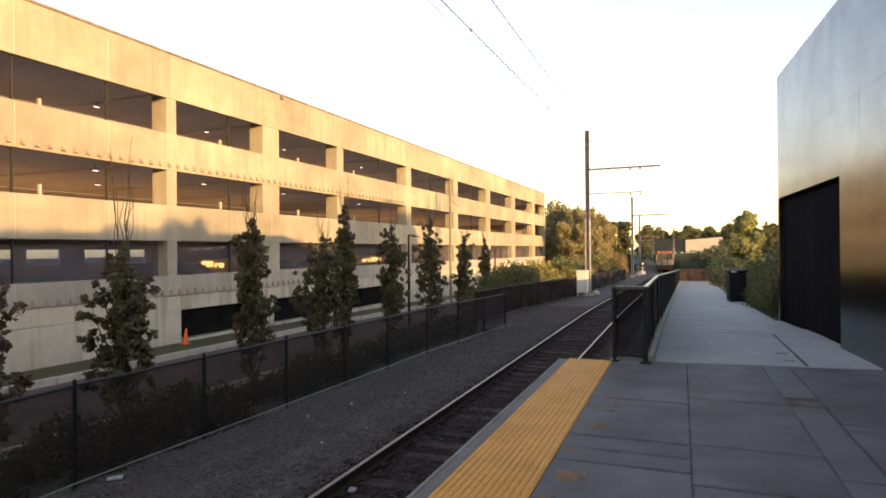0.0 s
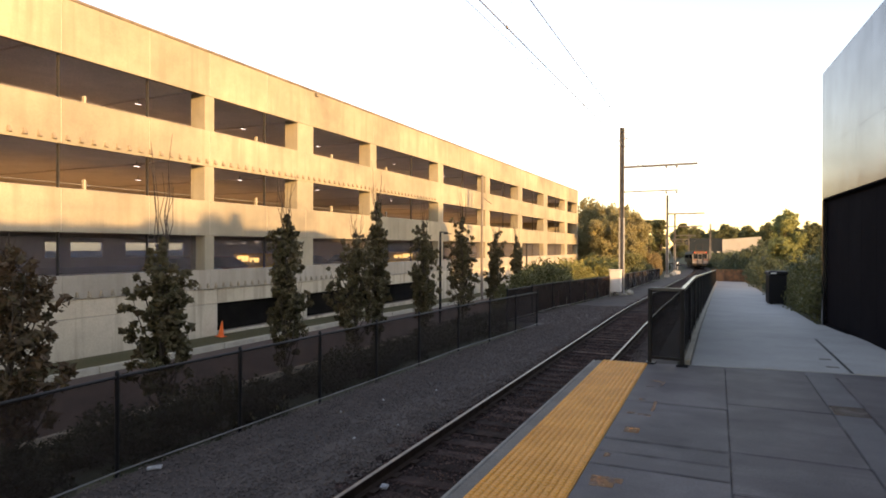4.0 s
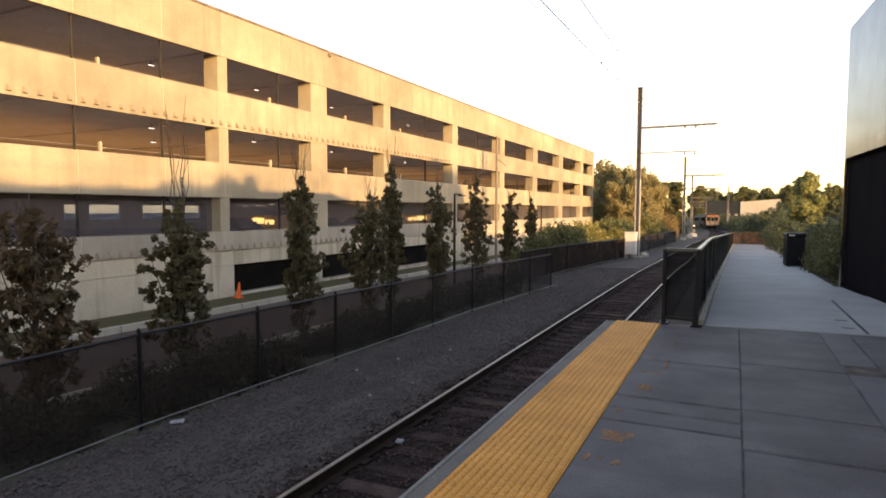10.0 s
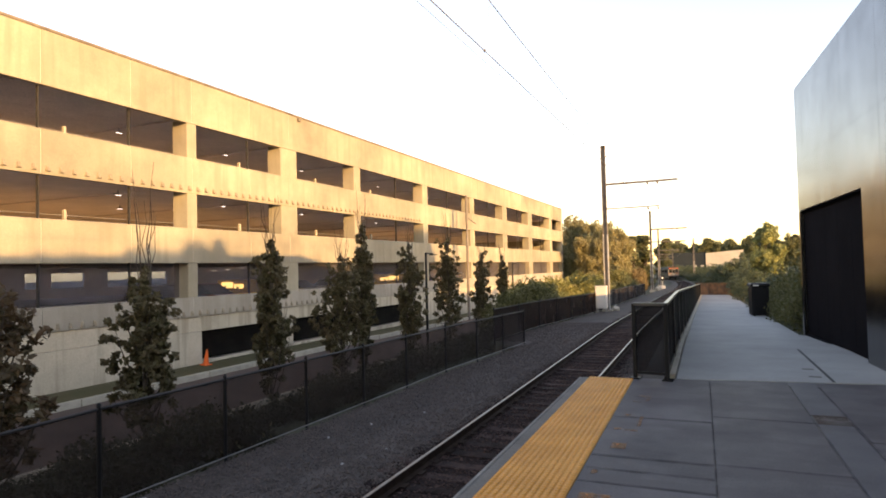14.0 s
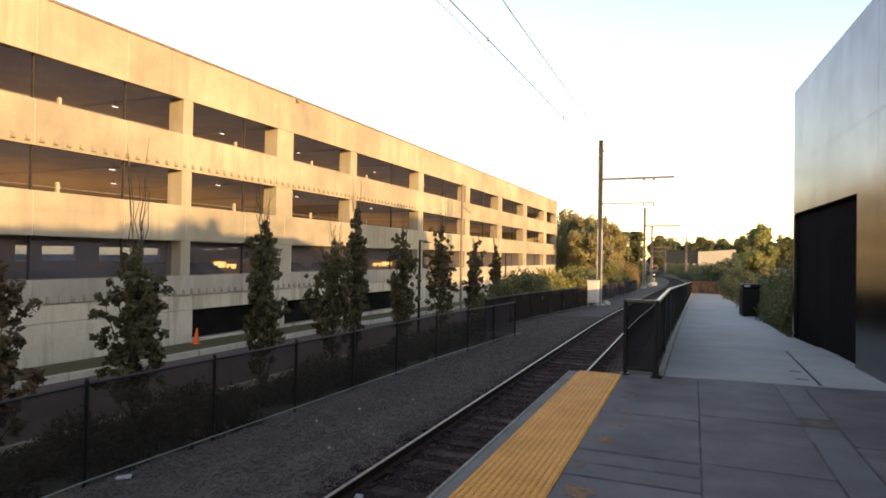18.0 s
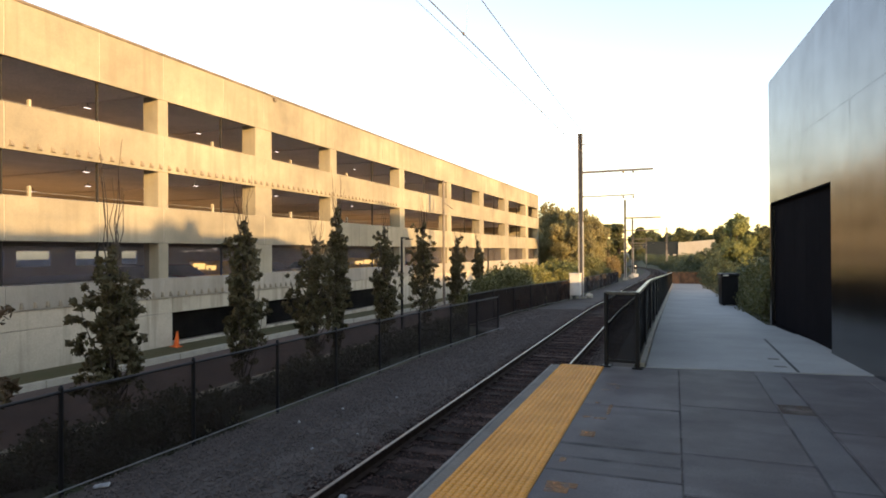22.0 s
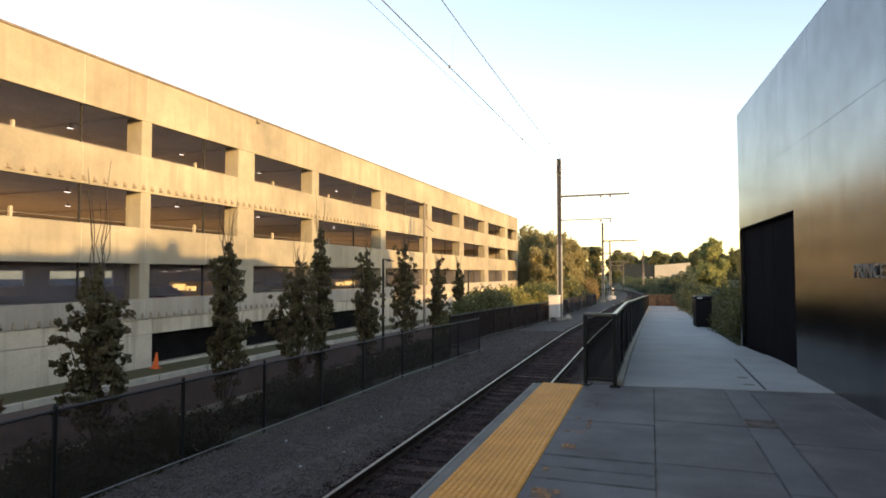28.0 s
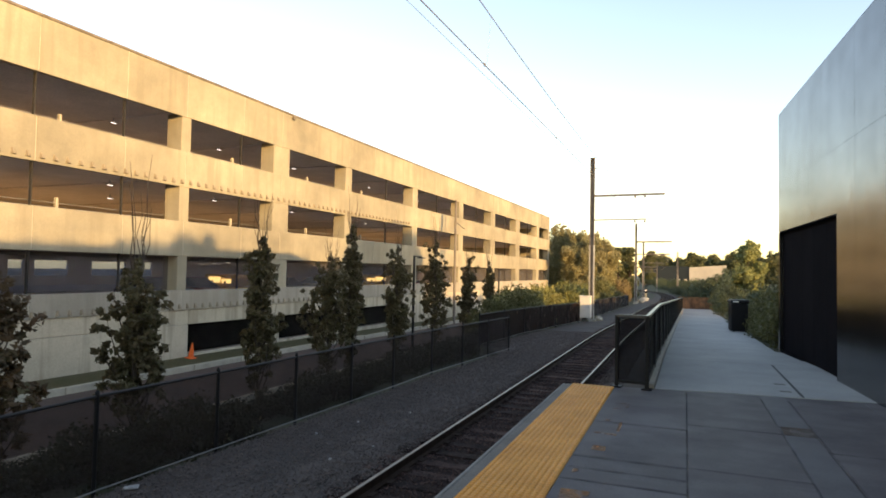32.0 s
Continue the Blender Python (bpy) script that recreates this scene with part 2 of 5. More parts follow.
RAIL_S = mat("rail rust", (0.045, 0.027, 0.019), 0.85, metal=0.0, spec=0.15, dark=(0.026, 0.016, 0.012), scale=6, amount=0.8, fine=80, bump=0.3)
RAIL_T = mat("rail running face", (0.2000, 0.1722, 0.1512), 0.38, metal=1.0, dark=(0.1360, 0.1107, 0.0924), scale=3, amount=0.6, fine=40, bump=0.02)
BLACKM = mat("black powder coat", (0.010, 0.010, 0.011), 0.5, scale=5, amount=0.4, fine=90, bump=0.05, spec=0.18)
GALV = mat("galvanised steel", (0.42, 0.41, 0.39), 0.5, metal=0.55, dark=(0.30, 0.28, 0.26), scale=5, amount=0.6, fine=60, bump=0.05)
POLE = mat("weathered steel pole", (0.20, 0.175, 0.15), 0.7, metal=0.2, dark=(0.12, 0.10, 0.085), scale=2.5, amount=0.7, fine=40, bump=0.08)
WIRE = mat("wire", (0.21, 0.205, 0.20), 0.6, metal=0.2, bump=0.0)
ARM = mat("weathered bracket arm", (0.19, 0.17, 0.155), 0.65, metal=0.2, dark=(0.13, 0.115, 0.10), scale=3.0, amount=0.6, fine=40, bump=0.05)
FMESH_D = mesh_cloth("far fence screen", (0.0220, 0.0139, 0.0114), 0.10, 1.5, 0.06, 0.06)
FMESH = mesh_cloth("fence screen", (0.0243, 0.0141, 0.0124), 0.60, 1.5, 0.12, 0.3)
FMESH_G = mesh_cloth("grey fence screen", (0.030, 0.027, 0.029), 0.18, 1.5, 0.08, 0.1)
RMESH = mesh_cloth("railing mesh", (0.005, 0.005, 0.0055), 0.48, 1.5, 0.10, 0.1)
RMESH_S = mesh_cloth("dense railing mesh", (0.005, 0.005, 0.0055), 0.26, 1.5, 0.10, 0.1)
GRILLE = mesh_cloth("base grille", (0.006, 0.006, 0.006), 0.30, 1.5, 0.10, 0.1)
# thin grey veil that stands in for haze over the lowest deck
DECK_HAZE = mesh_cloth("deck haze veil", (0.10, 0.095, 0.108), 0.62, 0.6, 0.06, 0.2)
TINT = mesh_cloth("added sky-cooling pane", (0.02, 0.02, 0.025), 0.8, 0.8, 0.05, 0.2, (0.58, 0.68, 0.92))
DARKDOOR = mat("dark louvre", (0.0105, 0.0098, 0.0125), 0.9, scale=1.0, amount=0.5, fine=60, bump=0.05, spec=0.015)
WHITE = mat("white cabinet paint", (0.62, 0.60, 0.55), 0.55, dark=(0.48, 0.45, 0.41), scale=3, amount=0.4, fine=40, bump=0.04)
CONE = mat("orange cone", (0.85, 0.14, 0.02), 0.5, dark=(0.6, 0.1, 0.02), scale=6, amount=0.4, bump=0.03)
BARK = mat("bark", (0.085, 0.065, 0.048), 0.95, dark=(0.045, 0.035, 0.028), scale=8, amount=0.8, fine=50, bump=0.7)
WOOD = mat("barrier timber", (0.3750, 0.1674, 0.0712), 0.85, dark=(0.1250, 0.0702, 0.0427), scale=2.5, amount=1.0, fine=40, bump=0.4, rnd=0.25)
# stainless body painted near black for its shade and the dark trees it mirrors
STEEL_SHADED = mat("stainless steel darkened for shade", (0.032, 0.037, 0.038), 0.6, metal=0.0, dark=(0.02, 0.023, 0.023), spec=0.02, scale=2.0, amount=0.5, fine=30, bump=0.04)
GLASSD = mat("dark car window", (0.015, 0.017, 0.02), 0.08, bump=0.0, spec=0.6)
UNDER = mat("underframe", (0.03, 0.027, 0.025), 0.9, scale=3, bump=0.2)
# paler than the body because the sun falls on the car end
ENDW = mat("car end plate", (0.2720, 0.2560, 0.2400), 0.5, dark=(0.1280, 0.1080, 0.0920), scale=1.6, amount=1.0, fine=12, bump=0.04)
SIDEW = mat("car side window", (0.012, 0.013, 0.015), 0.7, bump=0.0, spec=0.0)
REDP = mat("red panel", (0.20, 0.075, 0.045), 0.5, scale=3, bump=0.03)
BROWNP = mat("brown panel", (0.20, 0.11, 0.065), 0.6, scale=3, bump=0.03)
JOINT_LIT = mat("sunlit joint edge", (0.4464, 0.4087, 0.3291), 0.8, bump=0.03)
STUBM = mat("stained stub", (0.27, 0.225, 0.16), 0.9, scale=3, fine=20, bump=0.1)
FRAIL = mat("fence top rail", (0.020, 0.018, 0.018), 0.55, bump=0.03, spec=0.3)
FWIRE = mat("pale fence bottom wire", (0.23, 0.225, 0.215), 0.6, metal=0.2, bump=0.0)
TRASH = mat("litter paper", (0.42, 0.41, 0.40), 0.85, dark=(0.25, 0.24, 0.23), scale=20.0, amount=0.8, bump=0.4)
POSTM = mat("weathered pale post paint", (0.40, 0.36, 0.28), 0.7, dark=(0.30, 0.26, 0.20), scale=3, amount=0.5, fine=40, bump=0.04)
LAMPG = glow_mat("garage lamp glow", (1.0, 0.90, 0.84), 0.7)
SUNPATCHG = glow_mat("sunlit patch glow", (1.0, 0.68, 0.22), 0.8)
TUBEG = glow_mat("tube lamp glow", (1.0, 0.93, 0.82), 0.45)
SIGLAMP = glow_mat("signal lamp glow", (1.0, 0.9, 0.8), 0.1)
REDLAMP = glow_mat("tail lamp glow", (1.0, 0.10, 0.04), 0.3)
LEAF_D = leaf_mat("columnar tree leaf", (0.0704, 0.0732, 0.0310), (0.1144, 0.0826, 0.0414))
LEAF_R = leaf_mat("bronze tree leaf", (0.058, 0.055, 0.026), (0.115, 0.062, 0.032))
LEAF_F = leaf_mat("bed shrub leaf", (0.036, 0.036, 0.016), (0.05, 0.046, 0.022))
LEAF_S = leaf_mat("shrub leaf", (0.096, 0.106, 0.040), (0.136, 0.126, 0.050))
LEAF_G = leaf_mat("locust leaf", (0.1978, 0.2328, 0.0876), (0.2690, 0.2708, 0.1082), 0.8)
LEAF_B = leaf_mat("far wood leaf", (0.1947, 0.1995, 0.0880), (0.2945, 0.2422, 0.1265), 0.35)
LEAF_C = leaf_mat("conifer leaf", (0.07, 0.09, 0.04), (0.11, 0.11, 0.05), 0.6)
LEAF_N = leaf_mat("bluish tree leaf", (0.0600, 0.0888, 0.0504), (0.0936, 0.1104, 0.0600), 0.7)
LEAF_O = leaf_mat("olive bush leaf", (0.10, 0.115, 0.045), (0.16, 0.145, 0.05), 0.9)
LEAF_Y = leaf_mat("bush leaf", (0.1746, 0.1877, 0.0580), (0.2618, 0.2327, 0.0792), 0.9)
LEAF_W = leaf_mat("russet bush leaf", (0.175, 0.150, 0.070), (0.225, 0.155, 0.075), 0.9)
SIGNM = mat("sign letters", (0.26, 0.255, 0.26), 0.4, metal=0.6, bump=0.0)
REFL = mat("blackened metal panel", (0.240, 0.240, 0.247), 0.20, metal=1.0, dark=(0.176, 0.178, 0.186), scale=0.5, amount=0.5, fine=2.0, bump=0.03, rnd=0.03, canning=0.006)
REFL.node_tree.nodes["Principled BSDF"].inputs["Specular Tint"].default_value = (0.72, 0.715, 0.72, 1)


# ---- mesh helpers ----
def box(bm, x0, x1, y0, y1, z0, z1, bev=0.0):
    vs = [bm.verts.new(p) for p in ((x0, y0, z0), (x1, y0, z0), (x1, y1, z0), (x0, y1, z0), (x0, y0, z1), (x1, y0, z1), (x1, y1, z1), (x0, y1, z1))]
    fs = [bm.faces.new([vs[i] for i in f]) for f in ((0, 3, 2, 1), (4, 5, 6, 7), (0, 1, 5, 4), (1, 2, 6, 5), (2, 3, 7, 6), (3, 0, 4, 7))]
    if bev:
        es = {e for f in fs for e in f.edges}
        bmesh.ops.bevel(bm, geom=list(es), offset=bev, segments=1, affect='EDGES')
    return bm


def tube(bm, p, q, r0, r1=None, n=8, caps=True):
    p, q = Vector(p), Vector(q)
    r1 = r0 if r1 is None else r1
    d = (q - p).normalized()
    a = d.cross(Vector((0, 0, 1)) if abs(d.z) < 0.9 else Vector((1, 0, 0))).normalized()
    b = d.cross(a)
    rings = []
    for c, r in ((p, r0), (q, r1)):
        rings.append([bm.verts.new(c + (a * math.cos(2 * math.pi * i / n) + b * math.sin(2 * math.pi * i / n)) * r) for i in range(n)])
    for i in range(n):
        bm.faces.new((rings[0][i], rings[0][(i + 1) % n], rings[1][(i + 1) % n], rings[1][i]))
    if caps:
        bm.faces.new(rings[0][::-1])
        bm.faces.new(rings[1])
    return bm


def make(bm, name, material):
    bmesh.ops.recalc_face_normals(bm, faces=bm.faces)
    me = bpy.data.meshes.new(name)
    bm.to_mesh(me)
    bm.free()
    me.materials.append(material)
    return me


def part(name, bm, material, parent=None, label=""):
    ob = new(name, make(bm, name, material))
    if parent:
        ob.parent = parent
    if label:
        tagged(ob, label)
    return ob


def B(*a, **k):
    return box(bmesh.new(), *a, **k)


def thing(name, label, category, m=None, group="", kind=""):
    e = new(name)
    e.empty_display_size = 0.2
    if m is not None:
        e.matrix_basis = m
    return tagged(e, label, category, group, kind)


def raw(name, verts, faces, material, parent=None, smooth=False):
    me = bpy.data.meshes.new(name)
    me.from_pydata(verts, [], faces)
    me.materials.append(material)
    if smooth:
        for p in me.polygons:
            p.use_smooth = True
    ob = new(name, me)
    if parent:
        ob.parent = parent
    return ob


# ---- the lie of the land ----
def track_x(y):
    k = min(1.0, max(0.0, (y - 50.0) / 55.0))
    return -3.2 + 0.55 * k * k * (3 - 2 * k) - (max(0.0, y - 105.0) ** 2) / 1570.0


def fall(y):
    s = max(0.0, y - 26.0)
    return -0.0135 * s * min(1.0, s / 12.0)


def rail_z(y):
    return -1.23 + max(-6.0, fall(y))


def fence_x(y):
    if y < 16.7:
        return -7.30 + max(0.0, y - 5.8) * 0.031 + max(0.0, 5.8 - y) * 0.05
    return -6.96 + (y - 16.7) * 0.087 if y < 24 else -7.85 + min(19.0, y - 24) * 0.066 + max(0.0, y - 43) * 0.008 + (track_x(y) + 3.2)


def walk_z(y):
    """The walkway falls gently once it leaves the platform."""
    return -0.03 * min(60.0, max(0.0, y - 13.0))


def walk_x(y):
    return 0.0062 * (y - 9.15)


def smooth(a, b, v):
    k = min(1.0, max(0.0, (v - a) / (b - a)))
    return k * k * (3 - 2 * k)


def ground_z(x, y):
    bed = rail_z(y) - 0.42
    tx = track_x(y)
    road = -2.95 + min(0.0, fall(y)) * 0.6
    west = bed + (road - bed) * smooth(-7.6, -13.6, x - (tx + 3.2))
    if x < tx:
        return west
    garden = -0.12 + walk_z(y)
    k = smooth(-1.5, 1.2, x - (tx + 3.2)) if y > 9.2 else smooth(-1.2, -0.6, x)
    return bed + (garden - bed) * k

# ---- ground sheet ----
def build_ground():
    xs = [-1500, -800, -400, -200, -120, -80, -60, -45, -30, -24, -21.6, -20.6, -19, -17, -15, -14.0, -13.6, -13, -12.4, -11.6, -10.8, -10, -9.2, -8.4, -7.8, -7.3, -6.8, -6, -5, -4, -3, -2, -1.5, -1.0, -0.5, 0, 0.5, 1.2, 2, 4, 7, 12, 20, 40, 80, 160, 400, 800, 1500]
    ys = [-900, -400, -150, -60, -30, -15] + list(range(-8, 60, 2)) + list(range(60, 260, 8)) + [270, 300, 340, 400, 500, 700, 1000, 1500, 2200]
    vs, fs = [], []
    for y in ys:
        for x in xs:
            vs.append((x, y, ground_z(x, y) + 0.02 * noise.noise((x * 0.7, y * 0.7, 0))))
    w = len(xs)
    for j in range(len(ys) - 1):
        for i in range(w - 1):
            fs.append((j * w + i, j * w + i + 1, (j + 1) * w + i + 1, (j + 1) * w + i))
    tagged(raw("ground", vs, fs, SOIL, smooth=True), "bare dark soil and leaf litter with thin weeds", "ground", kind="structure")


def strip(name, xa, xb, ys, dz, material, label, category, n=2):
    """A band laid on the land between two lines."""
    vs, fs = [], []
    for y in ys:
        for i in range(n + 1):
            x = xa(y) + (xb(y) - xa(y)) * i / n
            vs.append((x, y, dz(x, y)))
    for j in range(len(ys) - 1):
        for i in range(n):
            a = j * (n + 1) + i
            fs.append((a, a + 1, a + n + 2, a + n + 1))
    return tagged(raw(name, vs, fs, material, smooth=True), label, category, kind="structure")


LONG = list(range(-30, 60, 2)) + list(range(60, 340, 8))
build_ground()
strip("ballast_bed", lambda y: fence_x(y) + 0.12, lambda y: track_x(y) + 2.25 if y > 9.3 else -1.45, LONG,
      lambda x, y: rail_z(y) - 0.165 - 0.03 * smooth(1.4, 3.6, abs(x - track_x(y))) - 0.09 * (1 - smooth(0.95, 1.25, abs(x - track_x(y)))) + 0.02 * noise.noise((x * 2, y * 2, 3)), BALL, "dark grey crushed stone ballast along the track", "ballast", n=26)


strip("track_bed", lambda y: track_x(y) - 1.05, lambda y: track_x(y) + 1.05, LONG, lambda x, y: rail_z(y) - 0.19 + 0.012 * noise.noise((x * 2, y * 2, 3)), BALL_D, "oily dark brown ballast between the rails", "ballast", n=6)


def road_z(y):
    return -2.86 + min(0.0, fall(y)) * 0.6


strip("road", lambda y: -20.0 + y * 0.0148, lambda y: -14.1 + y * 0.006, LONG, lambda x, y: road_z(y), ASPH, "dark worn asphalt service road beside the garage", "road")
strip("verge", lambda y: -21.5 + (y - 21.7) * 0.0148, lambda y: -20.2 + (y - 21.7) * 0.0148, LONG, lambda x, y: road_z(y) + 0.15 + 0.16 * smooth(-20.2, -21.3, x - (y - 21.7) * 0.0148), GRASS, "strip of short dry grass between garage and kerb", "grass", n=5)


def kerb_line(name, xf, label, w=0.16, h=0.17, y0=-30, y1=110):
    k = thing(name, label, "kerb", kind="structure")
    y = y0
    while y < y1:
        bm = B(xf(y + 1.5) - w / 2, xf(y + 1.5) + w / 2, y + 0.006, y + 2.994, road_z(y) - 0.2, road_z(y) + h, bev=0.015)
        part("kerb_stone", bm, KERB, k)
        y += 3.0
    return k


kerb_line("kerb_garage", lambda y: -20.15 + (y - 21.7) * 0.0148, "pale concrete kerb at the foot of the grass strip")
kerb_line("kerb_planting", lambda y: -14.05 + y * 0.006, "pale concrete kerb beside the planting bed", h=0.12)


# ---- track ----
def build_track():
    tr = thing("railway_track", "single rusty railway track on timber ties in dark ballast", "railway track", kind="structure")
    ys = [-30 + i * 2 for i in range(45)] + [60 + 4 * i for i in range(75)]
    prof_s = ((-0.07, -0.16), (-0.07, -0.145), (-0.012, -0.125), (-0.012, -0.04), (-0.036, -0.032), (-0.036, -0.004), (0.036, -0.004), (0.036, -0.032), (0.012, -0.04), (0.012, -0.125), (0.07, -0.145), (0.07, -0.16))
    prof_t = ((-0.029, -0.006), (-0.022, 0.0), (0.022, 0.0), (0.029, -0.006))
    for side in (-0.752, 0.752):
        for nm, prof, m in (("rail", prof_s, RAIL_S), ("running_face", prof_t, RAIL_T)):
            vs, fs = [], []
            run = ys if nm == "rail" else [y for y in ys if y <= 96]
            for y in run:
                for px_, pz in prof:
                    vs.append((track_x(y) + side + px_, y, rail_z(y) + pz))
            k = len(prof)
            for j in range(len(run) - 1):
                for i in range(k - 1 if nm != "rail" else k):
                    a, b = j * k + i, j * k + (i + 1) % k
                    fs.append((a, b, b + k, a + k))
            ob = raw(nm, vs, fs, m)
            if nm == "rail":
                ob.parent = tr
                rail = ob
            else:
                ob.parent = rail
                tagged(ob, "polished top of the rail head")
    rnd = random.Random(4)
    meshes = []
    for v in range(4):
        bm = bmesh.new()
        box(bm, -1.28 - 0.03 * v, 1.28 + 0.02 * v, -0.115, 0.115, -0.17, 0.0, bev=0.012)
        for q in bm.verts:
            q.co += Vector((0, rnd.uniform(-0.014, 0.014), rnd.uniform(-0.012, 0.004)))
        meshes.append(make(bm, "tie", TIE))
    y = -4.0
    far = bmesh.new()
    while y < 330:
        if y < 100:
            ob = new("tie", meshes[rnd.randrange(4)])
            ob.parent = tr
            ob.matrix_basis = pose(track_x(y) + rnd.uniform(-0.10, 0.10), y + rnd.uniform(-0.03, 0.03), rail_z(y) - 0.157 - rnd.uniform(0, 0.022), ry=rnd.uniform(-0.4, 0.4), rz=rnd.uniform(-2.2, 2.2))
        else:
            box(far, track_x(y) - 1.28, track_x(y) + 1.28, y - 0.115, y + 0.115, rail_z(y) - 0.3, rail_z(y) - 0.155)
        y += 0.56
    tagged(part("far_ties", far, TIE, tr), kind="stuff")
    plates = bmesh.new()
    y = -4.0
    while y < 60:
        for side in (-0.752, 0.752):
            box(plates, track_x(y) + side - 0.15, track_x(y) + side + 0.15, y - 0.09, y + 0.09, rail_z(y) - 0.156, rail_z(y) - 0.142)
        y += 0.56
    tagged(part("tie_plates", plates, RAIL_S, tr), kind="stuff")


build_track()


def stones(name, count, region, size, material, label):
    """Loose stones, one mesh."""
    rg = np.random.RandomState(7)
    base = np.array([(1, 0, 0), (-1, 0, 0), (0, 1, 0), (0, -1, 0), (0, 0, 1), (0, 0, -1)], float)
    tri = [(0, 2, 4), (2, 1, 4), (1, 3, 4), (3, 0, 4), (2, 0, 5), (1, 2, 5), (3, 1, 5), (0, 3, 5)]
    vs, fs = [], []
    for i in range(count):
        x, y, z = region(rg)
        s = size * rg.uniform(0.5, 1.3)
        v = base * rg.uniform(0.6, 1.1, (6, 1)) * s * np.array([1, rg.uniform(0.6, 1), rg.uniform(0.5, 0.8)])
        a = rg.uniform(0, 6.28)
        c, q = math.cos(a), math.sin(a)
        o = len(vs)
        for p in v:
            vs.append((x + c * p[0] - q * p[1], y + q * p[0] + c * p[1], z + p[2] + 0.3 * p[0]))
        fs += [(o + t[0], o + t[1], o + t[2]) for t in tri]
    return tagged(raw(name, vs, fs, material), label, "stones", kind="stuff")


def ballast_place(rg):
    while True:
        y = -5.0 + 38 * rg.uniform(0, 1) ** 1.15
        x = rg.uniform(fence_x(y) + 0.05, -1.5)
        d = abs(x - track_x(y))
        if d > 1.05:
            return x, y, rail_z(y) - 0.155 - 0.03 * smooth(1.4, 3.6, d)


def bed_place(rg):
    y = -5.0 + 34 * rg.uniform(0, 1) ** 1.15
    return track_x(y) + rg.uniform(-1.25, 1.25), y, rail_z(y) - 0.176


stones("track_bed_stones", 30000, bed_place, 0.028, STONE_D, "oil-stained ballast stones between the rails")
stones("ballast_stones", 52000, ballast_place, 0.028, STONE, "loose grey crushed ballast stones")


